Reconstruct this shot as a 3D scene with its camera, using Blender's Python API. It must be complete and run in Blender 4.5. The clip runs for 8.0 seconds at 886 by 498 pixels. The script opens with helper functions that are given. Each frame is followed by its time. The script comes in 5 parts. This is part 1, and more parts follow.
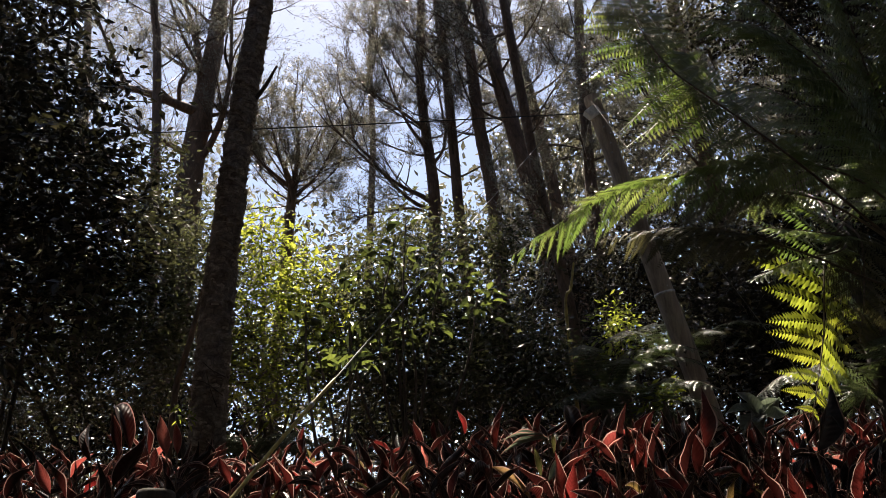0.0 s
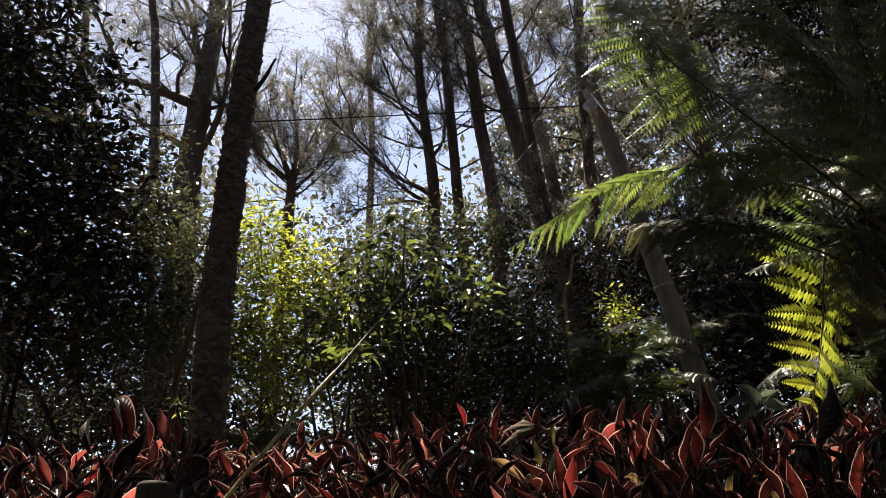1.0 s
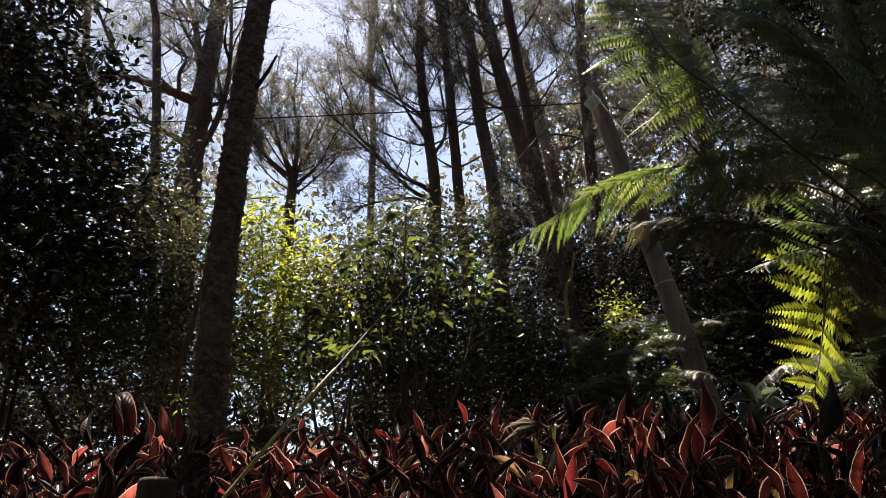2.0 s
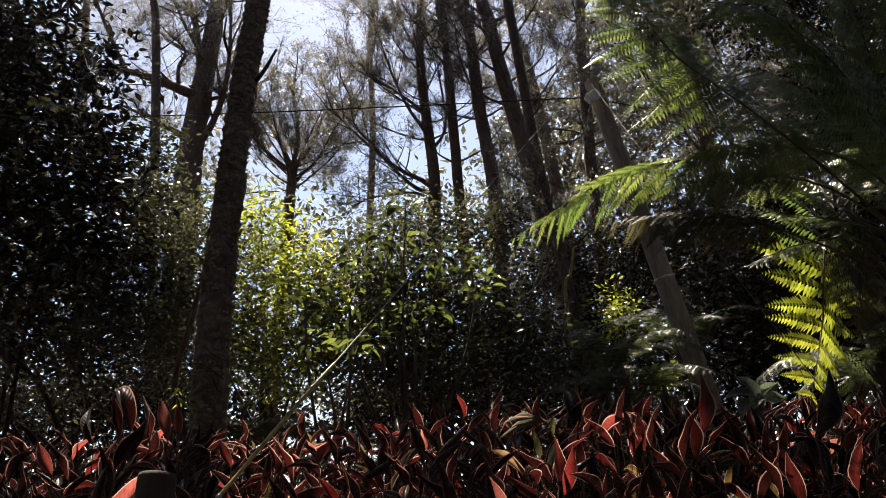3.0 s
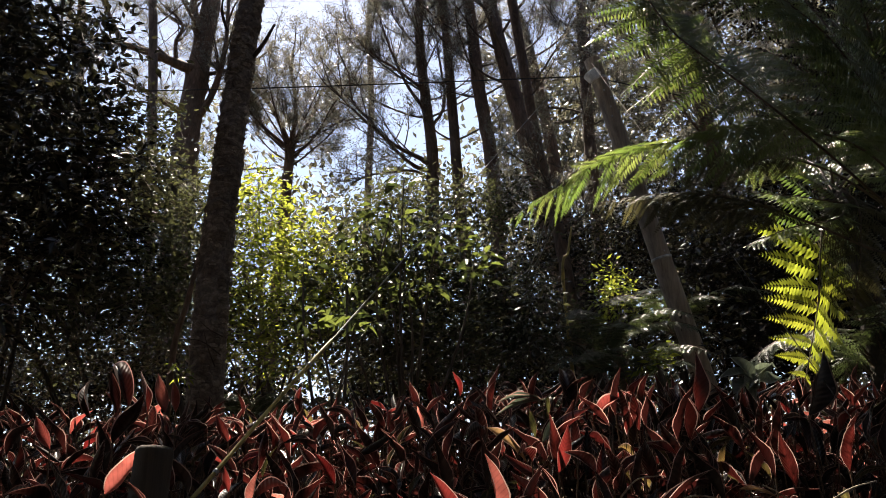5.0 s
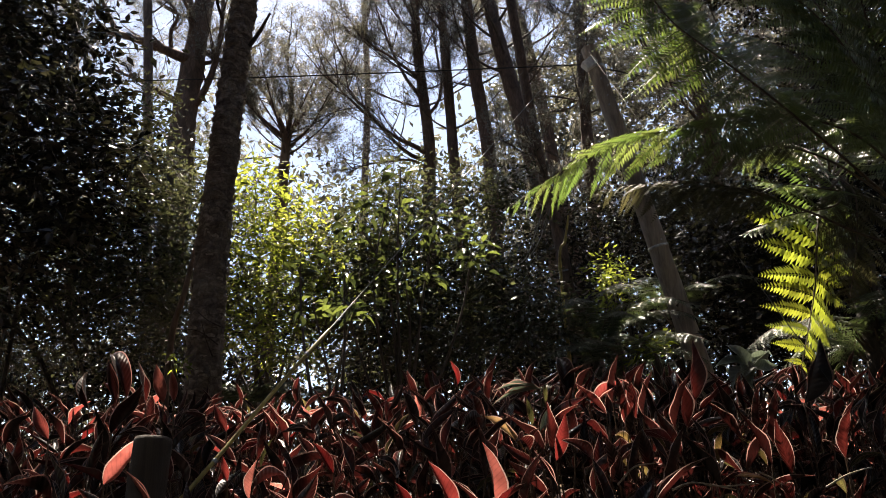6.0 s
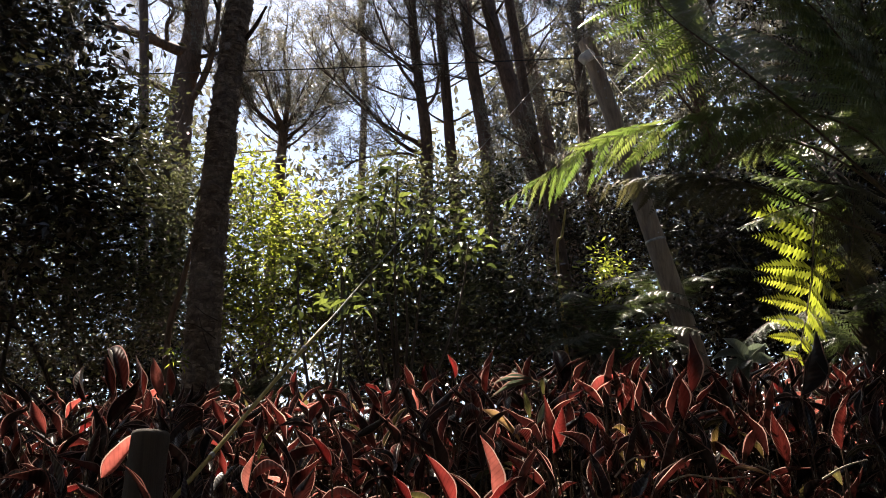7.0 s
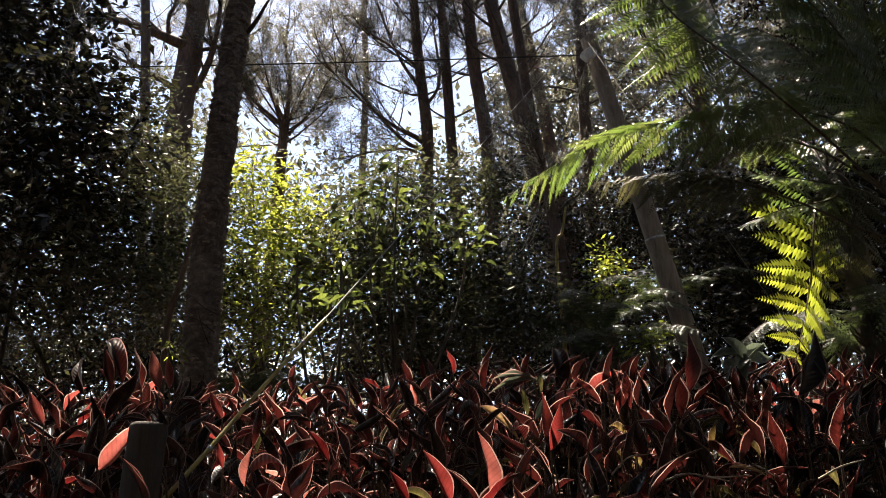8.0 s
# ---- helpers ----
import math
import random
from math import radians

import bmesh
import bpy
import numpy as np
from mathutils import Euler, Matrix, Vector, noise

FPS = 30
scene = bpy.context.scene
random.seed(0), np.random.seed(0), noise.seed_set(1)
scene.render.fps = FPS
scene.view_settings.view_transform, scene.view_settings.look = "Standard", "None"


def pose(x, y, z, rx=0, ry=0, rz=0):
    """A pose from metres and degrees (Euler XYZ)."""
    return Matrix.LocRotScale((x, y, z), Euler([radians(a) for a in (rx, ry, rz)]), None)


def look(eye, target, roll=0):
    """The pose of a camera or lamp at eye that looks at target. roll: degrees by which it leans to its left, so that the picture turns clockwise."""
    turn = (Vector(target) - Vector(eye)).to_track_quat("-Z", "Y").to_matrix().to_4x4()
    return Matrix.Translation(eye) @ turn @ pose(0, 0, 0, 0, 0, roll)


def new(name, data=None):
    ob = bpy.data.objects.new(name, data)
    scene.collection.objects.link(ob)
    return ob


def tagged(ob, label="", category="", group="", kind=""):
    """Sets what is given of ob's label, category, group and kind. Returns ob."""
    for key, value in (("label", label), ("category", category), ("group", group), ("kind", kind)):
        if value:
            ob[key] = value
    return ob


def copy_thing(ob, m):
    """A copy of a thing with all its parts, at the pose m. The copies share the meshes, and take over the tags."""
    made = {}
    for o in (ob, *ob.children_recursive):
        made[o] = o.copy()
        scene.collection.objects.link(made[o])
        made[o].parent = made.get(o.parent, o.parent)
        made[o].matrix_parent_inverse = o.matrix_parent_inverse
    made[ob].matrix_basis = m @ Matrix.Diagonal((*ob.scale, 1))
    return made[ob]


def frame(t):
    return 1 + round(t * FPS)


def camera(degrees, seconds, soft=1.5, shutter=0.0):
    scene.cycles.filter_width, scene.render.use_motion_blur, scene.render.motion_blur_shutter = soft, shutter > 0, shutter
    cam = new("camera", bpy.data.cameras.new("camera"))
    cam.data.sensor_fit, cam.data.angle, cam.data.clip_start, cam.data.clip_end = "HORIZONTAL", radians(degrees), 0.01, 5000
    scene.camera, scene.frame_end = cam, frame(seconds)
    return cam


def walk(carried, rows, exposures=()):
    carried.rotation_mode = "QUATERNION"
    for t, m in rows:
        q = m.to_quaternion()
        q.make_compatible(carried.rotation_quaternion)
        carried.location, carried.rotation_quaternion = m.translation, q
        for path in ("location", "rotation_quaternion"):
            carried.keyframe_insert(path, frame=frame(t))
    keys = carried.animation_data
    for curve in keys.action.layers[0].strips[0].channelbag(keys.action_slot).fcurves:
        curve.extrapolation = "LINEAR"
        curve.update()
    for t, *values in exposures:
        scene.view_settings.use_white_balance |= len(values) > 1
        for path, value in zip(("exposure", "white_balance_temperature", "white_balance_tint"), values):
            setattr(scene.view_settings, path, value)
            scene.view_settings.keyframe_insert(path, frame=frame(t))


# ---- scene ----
# the camera stands at the foot of a planted bank and tilts slowly down
cam = camera(58.8, 8.0, soft=0.8)
PATH = [
    (0, pose(0.0, 0.0, 1.5, 115.000, 3.000, 0.000)),
    (0.5, pose(0.0, 0.0, 1.5, 114.776, 3.067, -0.027)),
    (1, pose(0.0, 0.0, 1.5, 114.468, 3.094, -0.004)),
    (1.5, pose(0.0, 0.0, 1.5, 114.366, 2.997, 0.019)),
    (3, pose(0.0, 0.0, 1.5, 113.860, 2.903, -0.043)),
    (3.5, pose(0.0, 0.0, 1.5, 113.584, 2.784, -0.164)),
    (4, pose(0.0, 0.0, 1.5, 113.238, 2.700, -0.234)),
    (4.5, pose(0.0, 0.0, 1.5, 112.748, 2.440, -0.381)),
    (6, pose(0.0, 0.0, 1.5, 111.478, 2.765, -0.525)),
    (6.5, pose(0.0, 0.0, 1.5, 111.200, 2.884, -0.588)),
    (7, pose(0.0, 0.0, 1.5, 111.005, 2.899, -0.690)),
    (7.5, pose(0.0, 0.0, 1.5, 110.822, 2.711, -0.817)),
    (8, pose(0.0, 0.0, 1.5, 110.706, 2.323, -0.933)),
]
walk(cam, PATH, exposures=[(0.0, 2.04, 7400, 15), (3.5, 2.14, 7400, 15), (6.0, 2.4, 7400, 15), (8.0, 2.5, 7400, 15)])

# ---- light: a high sun ahead, behind the trees ----
SUN_ELEVATION, SUN_TURN = radians(64), radians(9)     # the turn is to the left of straight ahead
SUN_WAY = Vector((-math.sin(SUN_TURN) * math.cos(SUN_ELEVATION), math.cos(SUN_TURN) * math.cos(SUN_ELEVATION), math.sin(SUN_ELEVATION)))
world = bpy.data.worlds.new("sky")
scene.world = world
world.use_nodes = True
wn = world.node_tree.nodes
sky = wn.new("ShaderNodeTexSky")
sky.sky_type = "NISHITA"
sky.sun_disc = False
sky.sun_elevation = SUN_ELEVATION
sky.sun_rotation = -SUN_TURN
sky.dust_density = 0.7
wn["Background"].inputs["Strength"].default_value = 0.055
world.node_tree.links.new(sky.outputs[0], wn["Background"].inputs["Color"])
sun = new("sun", bpy.data.lights.new("sun", "SUN"))
sun.data.energy = 5.0
sun.data.angle = radians(0.45)
sun.data.color = (1.0, 0.95, 0.86)
sun.matrix_world = look(SUN_WAY * 60, (0, 0, 0))

# ---- materials ----
def base_material(name):
    m = bpy.data.materials.new(name)
    m.use_nodes = True
    t = m.node_tree
    return m, t, t.nodes, t.links, t.nodes["Principled BSDF"]


def node(t, kind, **values):
    n = t.nodes.new(kind)
    for key, v in values.items():
        n.inputs[key.replace("_", " ")].default_value = v
    return n


def ramp_of(t, source, stops):
    r = t.nodes.new("ShaderNodeValToRGB")
    while len(r.color_ramp.elements) < len(stops):
        r.color_ramp.elements.new(0.5)
    for e, (at, c) in zip(r.color_ramp.elements, stops):
        e.position, e.color = at, (*c, 1)
    t.links.new(source, r.inputs[0])
    return r


def leaf_material(name, tones, glow, share=0.45, rough=0.38, per_object=False, veins=0.0, blotch=6.0, gloss=0.5):
    """Thin leaf: gloss above, light passing through; tones vary from leaf to leaf, blotches within one."""
    m, t, ns, ln, bsdf = base_material(name)
    if per_object:
        pick = ns.new("ShaderNodeObjectInfo").outputs["Random"]
    else:
        pick = ns.new("ShaderNodeNewGeometry").outputs["Random Per Island"]
    steps = [(i / max(1, len(tones) - 1), c) for i, c in enumerate(tones)]
    col = ramp_of(t, pick, steps)
    glo = ramp_of(t, pick, [(i / max(1, len(glow) - 1), c) for i, c in enumerate(glow)])
    co = ns.new("ShaderNodeTexCoord")
    spots = node(t, "ShaderNodeTexNoise", Scale=blotch, Detail=4.0, Roughness=0.6)
    ln.new(co.outputs["Object"], spots.inputs["Vector"])
    dim = node(t, "ShaderNodeMapRange", From_Min=0.3, From_Max=0.7, To_Min=0.62, To_Max=1.15)
    ln.new(spots.outputs["Fac"], dim.inputs["Value"])
    outs = []
    for src in (col, glo):
        mul = ns.new("ShaderNodeVectorMath")
        mul.operation = "SCALE"
        ln.new(src.outputs["Color"], mul.inputs[0])
        ln.new(dim.outputs["Result"], mul.inputs["Scale"])
        outs.append(mul.outputs[0])
    if veins > 0:
        # side veins that run out obliquely from the midrib (x = 0 on the leaf)
        sep = ns.new("ShaderNodeSeparateXYZ")
        ln.new(co.outputs["Object"], sep.inputs[0])
        ab = ns.new("ShaderNodeMath"); ab.operation = "ABSOLUTE"
        ln.new(sep.outputs["X"], ab.inputs[0])
        slope = ns.new("ShaderNodeMath"); slope.operation = "MULTIPLY_ADD"
        ln.new(ab.outputs[0], slope.inputs[0]); slope.inputs[1].default_value = -1.1
        ln.new(sep.outputs["Y"], slope.inputs[2])
        wav = ns.new("ShaderNodeMath"); wav.operation = "MULTIPLY"
        ln.new(slope.outputs[0], wav.inputs[0]); wav.inputs[1].default_value = veins
        sn = ns.new("ShaderNodeMath"); sn.operation = "SINE"
        ln.new(wav.outputs[0], sn.inputs[0])
        rib = node(t, "ShaderNodeMapRange", From_Min=0.4, From_Max=1.0, To_Min=1.0, To_Max=0.8)
        ln.new(sn.outputs[0], rib.inputs["Value"])
        for i in (0, 1):
            mul = ns.new("ShaderNodeVectorMath"); mul.operation = "SCALE"
            ln.new(outs[i], mul.inputs[0]); ln.new(rib.outputs["Result"], mul.inputs["Scale"])
            outs[i] = mul.outputs[0]
        height = sn.outputs[0]
    else:
        height = spots.outputs["Fac"]
    bump = node(t, "ShaderNodeBump", Strength=0.25, Distance=0.004)
    ln.new(height, bump.inputs["Height"])
    ln.new(outs[0], bsdf.inputs["Base Color"])
    ln.new(bump.outputs[0], bsdf.inputs["Normal"])
    bsdf.inputs["Roughness"].default_value = rough
    bsdf.inputs["Specular IOR Level"].default_value = gloss
    tr = ns.new("ShaderNodeBsdfTranslucent")
    ln.new(outs[1], tr.inputs["Color"])
    mix = ns.new("ShaderNodeMixShader")
    mix.inputs[0].default_value = share
    ln.new(bsdf.outputs[0], mix.inputs[1])
    ln.new(tr.outputs[0], mix.inputs[2])
    ln.new(mix.outputs[0], ns["Material Output"].inputs["Surface"])
    return m


def bark_material(name, dark, mid, light, stretch=(9, 9, 2.5), bump=0.9, depth=0.02, rough=0.9):
    """Fissured bark: plates and cracks at one scale, grain and lichen at another."""
    m, t, ns, ln, bsdf = base_material(name)
    co = ns.new("ShaderNodeTexCoord")
    mp = ns.new("ShaderNodeMapping")
    mp.inputs["Scale"].default_value = stretch
    ln.new(co.outputs["Object"], mp.inputs["Vector"])
    big = node(t, "ShaderNodeTexNoise", Scale=1.6, Detail=8.0, Roughness=0.68, Distortion=0.6)
    ln.new(mp.outputs[0], big.inputs["Vector"])
    plates = ns.new("ShaderNodeTexVoronoi")
    plates.feature = "DISTANCE_TO_EDGE"
    plates.inputs["Scale"].default_value = 2.2
    ln.new(mp.outputs[0], plates.inputs["Vector"])
    lichen = node(t, "ShaderNodeTexNoise", Scale=1.3, Detail=5.0, Roughness=0.6)
    ln.new(co.outputs["Object"], lichen.inputs["Vector"])
    col = ramp_of(t, big.outputs["Fac"], [(0.3, dark), (0.52, mid), (0.75, light)])
    crack = node(t, "ShaderNodeMapRange", From_Min=0.0, From_Max=0.12, To_Min=0.72, To_Max=1.0)
    ln.new(plates.outputs["Distance"], crack.inputs["Value"])
    mul = ns.new("ShaderNodeVectorMath"); mul.operation = "SCALE"
    ln.new(col.outputs["Color"], mul.inputs[0]); ln.new(crack.outputs["Result"], mul.inputs["Scale"])
    patch = node(t, "ShaderNodeMapRange", From_Min=0.55, From_Max=0.75, To_Min=0.0, To_Max=0.55)
    ln.new(lichen.outputs["Fac"], patch.inputs["Value"])
    mixc = ns.new("ShaderNodeMix"); mixc.data_type = "RGBA"
    ln.new(patch.outputs["Result"], mixc.inputs[0])
    ln.new(mul.outputs[0], mixc.inputs[6])
    mixc.inputs[7].default_value = (light[0] * 1.1, light[1] * 1.2, light[2] * 1.1, 1)
    ln.new(mixc.outputs[2], bsdf.inputs["Base Color"])
    add = ns.new("ShaderNodeMath"); add.operation = "MULTIPLY_ADD"
    ln.new(crack.outputs["Result"], add.inputs[0]); add.inputs[1].default_value = 0.7
    ln.new(big.outputs["Fac"], add.inputs[2])
    bp = node(t, "ShaderNodeBump", Strength=bump, Distance=depth)
    ln.new(add.outputs[0], bp.inputs["Height"])
    ln.new(bp.outputs[0], bsdf.inputs["Normal"])
    bsdf.inputs["Roughness"].default_value = rough
    return m


def plain_material(name, colour, rough=0.5, metal=0.0, worn=0.25, scale=18.0, bump=0.15):
    """Paint, plastic or metal with worn and dirty patches."""
    m, t, ns, ln, bsdf = base_material(name)
    co = ns.new("ShaderNodeTexCoord")
    a = node(t, "ShaderNodeTexNoise", Scale=scale, Detail=6.0, Roughness=0.65)
    ln.new(co.outputs["Object"], a.inputs["Vector"])
    dirty = tuple(c * (1 - worn) * 0.75 for c in colour)
    r = ramp_of(t, a.outputs["Fac"], [(0.35, dirty), (0.6, colour)])
    ln.new(r.outputs["Color"], bsdf.inputs["Base Color"])
    rr = node(t, "ShaderNodeMapRange", From_Min=0.3, From_Max=0.7, To_Min=min(1, rough + 0.2), To_Max=rough)
    ln.new(a.outputs["Fac"], rr.inputs["Value"])
    ln.new(rr.outputs["Result"], bsdf.inputs["Roughness"])
    bsdf.inputs["Metallic"].default_value = metal
    bp = node(t, "ShaderNodeBump", Strength=bump, Distance=0.003)
    ln.new(a.outputs["Fac"], bp.inputs["Height"])
    ln.new(bp.outputs[0], bsdf.inputs["Normal"])
    return m


def wood_material(name, dark, light, along=0.6, across=26.0):
    """Weathered round wood with long checks down its length."""
    m, t, ns, ln, bsdf = base_material(name)
    co = ns.new("ShaderNodeTexCoord")
    mp = ns.new("ShaderNodeMapping")
    mp.inputs["Scale"].default_value = (across, across, along)
    ln.new(co.outputs["Object"], mp.inputs["Vector"])
    grain = node(t, "ShaderNodeTexNoise", Scale=1.0, Detail=8.0, Roughness=0.7)
    ln.new(mp.outputs[0], grain.inputs["Vector"])
    stain = node(t, "ShaderNodeTexNoise", Scale=1.7, Detail=4.0)
    ln.new(co.outputs["Object"], stain.inputs["Vector"])
    col = ramp_of(t, grain.outputs["Fac"], [(0.32, dark), (0.5, tuple((a + b) / 2 for a, b in zip(dark, light))), (0.68, light)])
    dim = node(t, "ShaderNodeMapRange", From_Min=0.35, From_Max=0.65, To_Min=0.65, To_Max=1.1)
    ln.new(stain.outputs["Fac"], dim.inputs["Value"])
    mul = ns.new("ShaderNodeVectorMath"); mul.operation = "SCALE"
    ln.new(col.outputs["Color"], mul.inputs[0]); ln.new(dim.outputs["Result"], mul.inputs["Scale"])
    ln.new(mul.outputs[0], bsdf.inputs["Base Color"])
    bp = node(t, "ShaderNodeBump", Strength=0.6, Distance=0.008)
    ln.new(grain.outputs["Fac"], bp.inputs["Height"])
    ln.new(bp.outputs[0], bsdf.inputs["Normal"])
    bsdf.inputs["Roughness"].default_value = 0.85
    return m


def soil_material():
    m, t, ns, ln, bsdf = base_material("soil_and_litter")
    co = ns.new("ShaderNodeTexCoord")
    a = node(t, "ShaderNodeTexNoise", Scale=0.7, Detail=8.0, Roughness=0.65)
    b = node(t, "ShaderNodeTexNoise", Scale=22.0, Detail=6.0, Roughness=0.7)
    c = ns.new("ShaderNodeTexVoronoi"); c.inputs["Scale"].default_value = 14.0
    for n in (a, b, c):
        ln.new(co.outputs["Object"], n.inputs["Vector"])
    soil = ramp_of(t, b.outputs["Fac"], [(0.3, (0.02, 0.014, 0.01)), (0.55, (0.055, 0.037, 0.024)), (0.8, (0.11, 0.075, 0.045))])
    litter = ramp_of(t, c.outputs["Color"], [(0.1, (0.04, 0.026, 0.016)), (0.6, (0.12, 0.075, 0.04)), (0.95, (0.2, 0.14, 0.08))])
    mixc = ns.new("ShaderNodeMix"); mixc.data_type = "RGBA"
    k = node(t, "ShaderNodeMapRange", From_Min=0.42, From_Max=0.6, To_Min=0.0, To_Max=0.85)
    ln.new(a.outputs["Fac"], k.inputs["Value"]); ln.new(k.outputs["Result"], mixc.inputs[0])
    ln.new(soil.outputs["Color"], mixc.inputs[6]); ln.new(litter.outputs["Color"], mixc.inputs[7])
    ln.new(mixc.outputs[2], bsdf.inputs["Base Color"])
    bp = node(t, "ShaderNodeBump", Strength=0.8, Distance=0.03)
    ln.new(b.outputs["Fac"], bp.inputs["Height"]); ln.new(bp.outputs[0], bsdf.inputs["Normal"])
    bsdf.inputs["Roughness"].default_value = 0.95
    return m


M_SOIL = soil_material()
M_BARK_FLAKY = bark_material("flaky_bark", (0.045, 0.035, 0.029), (0.16, 0.128, 0.108), (0.38, 0.32, 0.28), stretch=(7, 7, 9), bump=1.0, depth=0.03)
M_FLAKE = bark_material("pale_bark_flake", (0.07, 0.055, 0.047), (0.28, 0.24, 0.21), (0.5, 0.45, 0.41), stretch=(14, 14, 14), bump=0.5)
M_BARK_PINE = bark_material("pine_bark", (0.04, 0.026, 0.02), (0.105, 0.068, 0.05), (0.2, 0.14, 0.11), stretch=(7, 7, 2.2))
M_BARK_DARK = bark_material("dark_bark", (0.02, 0.016, 0.013), (0.05, 0.04, 0.033), (0.1, 0.085, 0.07), stretch=(8, 8, 4))
M_TWIG = bark_material("twig_bark", (0.03, 0.022, 0.018), (0.07, 0.052, 0.042), (0.14, 0.11, 0.09), stretch=(12, 12, 5), bump=0.4)
M_NEEDLE = leaf_material("needle_foliage", [(0.05, 0.052, 0.04), (0.085, 0.083, 0.066), (0.13, 0.12, 0.1)], [(0.13, 0.135, 0.085), (0.2, 0.195, 0.14), (0.3, 0.27, 0.21)], 0.34, 0.3, gloss=0.9)
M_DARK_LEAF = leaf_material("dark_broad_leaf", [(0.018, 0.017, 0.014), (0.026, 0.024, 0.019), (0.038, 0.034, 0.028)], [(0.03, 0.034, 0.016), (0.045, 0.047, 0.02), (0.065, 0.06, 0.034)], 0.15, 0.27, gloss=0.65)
M_FAR_LEAF = leaf_material("far_wood_leaf", [(0.026, 0.027, 0.021), (0.045, 0.044, 0.036), (0.085, 0.08, 0.066)], [(0.08, 0.085, 0.05), (0.14, 0.14, 0.09), (0.24, 0.23, 0.165)], 0.28, 0.26, gloss=0.9)
# brighter leaf tones for the bushes that stand in the sun
M_BRIGHT_LEAF = leaf_material("bright_green_leaf", [(0.045, 0.075, 0.022), (0.075, 0.12, 0.03), (0.12, 0.16, 0.045)], [(0.12, 0.15, 0.03), (0.36, 0.42, 0.05), (0.54, 0.57, 0.09)], 0.4, 0.24, gloss=1.0)
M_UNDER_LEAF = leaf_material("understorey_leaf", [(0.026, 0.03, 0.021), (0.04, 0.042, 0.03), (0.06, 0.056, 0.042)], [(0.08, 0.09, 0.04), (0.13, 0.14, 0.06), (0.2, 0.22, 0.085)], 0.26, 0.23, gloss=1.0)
M_LARGE_LEAF = leaf_material("large_green_leaf", [(0.035, 0.042, 0.026), (0.048, 0.055, 0.033), (0.065, 0.07, 0.042)], [(0.06, 0.085, 0.025), (0.1, 0.13, 0.035), (0.26, 0.33, 0.065)], 0.26, 0.26, per_object=True, veins=150.0, blotch=14.0, gloss=0.9)
M_FERN = leaf_material("fern_leaflet", [(0.04, 0.05, 0.026), (0.055, 0.066, 0.034), (0.07, 0.078, 0.042)], [(0.17, 0.27, 0.055), (0.23, 0.33, 0.065), (0.33, 0.39, 0.1)], 0.38, 0.28, per_object=True, blotch=5.0, gloss=1.0)
# fern leaflet with the sun's yellow glow put into its colour
M_FERN_YELLOW = leaf_material("sunlit_fern_leaflet", [(0.1, 0.12, 0.02), (0.13, 0.14, 0.025)], [(0.3, 0.36, 0.04), (0.4, 0.43, 0.05)], 0.5, 0.36, per_object=True, blotch=5.0)
# darker copy of the fern leaflet: the undergrowth's shade is in its colour
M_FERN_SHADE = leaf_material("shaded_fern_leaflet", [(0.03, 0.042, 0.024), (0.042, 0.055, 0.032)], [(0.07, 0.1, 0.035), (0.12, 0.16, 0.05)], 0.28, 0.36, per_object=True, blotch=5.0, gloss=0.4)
M_FERN_DRY = leaf_material("dry_fern_leaflet", [(0.045, 0.04, 0.025), (0.06, 0.055, 0.032)], [(0.13, 0.12, 0.05), (0.16, 0.15, 0.06)], 0.33, 0.6, per_object=True, blotch=5.0)
M_RACHIS = plain_material("fern_stalk", (0.09, 0.06, 0.035), 0.6, worn=0.5, scale=40)
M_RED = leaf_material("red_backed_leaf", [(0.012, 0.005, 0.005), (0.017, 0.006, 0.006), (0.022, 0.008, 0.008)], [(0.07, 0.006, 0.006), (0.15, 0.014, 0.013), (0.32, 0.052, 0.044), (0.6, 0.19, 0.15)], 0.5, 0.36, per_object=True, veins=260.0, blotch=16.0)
# the red-backed leaf out of the sun: its shade is put into the colour
M_RED_SHADED = leaf_material("shaded_maroon_leaf", [(0.01, 0.007, 0.0065), (0.014, 0.009, 0.008), (0.022, 0.012, 0.011)], [(0.03, 0.007, 0.006), (0.05, 0.01, 0.009), (0.15, 0.022, 0.018)], 0.2, 0.32, per_object=True, veins=260.0, blotch=16.0, gloss=0.5)
M_RED_GREEN = leaf_material("dark_green_backed_leaf", [(0.03, 0.04, 0.025), (0.045, 0.055, 0.03)], [(0.12, 0.12, 0.04), (0.2, 0.12, 0.04)], 0.35, 0.3, per_object=True, veins=260.0, blotch=16.0)
M_PALE_LEAF = leaf_material("pale_silvery_leaf", [(0.1, 0.12, 0.105), (0.18, 0.2, 0.18)], [(0.12, 0.15, 0.1), (0.16, 0.2, 0.13)], 0.25, 0.3, per_object=True, veins=220.0, blotch=14.0, gloss=0.8)
M_DRY_LEAF = leaf_material("dry_tan_leaf", [(0.16, 0.1, 0.05), (0.24, 0.16, 0.09)], [(0.5, 0.28, 0.12), (0.6, 0.36, 0.16)], 0.4, 0.6, per_object=True, veins=200.0, blotch=14.0)
# light on the leaf rims, painted as a pale strip along the margin
M_RIM_LIGHT = leaf_material("leaf_rim_light", [(0.05, 0.025, 0.022), (0.12, 0.07, 0.06), (0.36, 0.26, 0.23)], [(0.3, 0.12, 0.1), (0.6, 0.42, 0.36)], 0.4, 0.3, per_object=True, gloss=0.8)
M_STEM = plain_material("leaf_stalk", (0.10, 0.06, 0.035), 0.5, worn=0.5, scale=60)
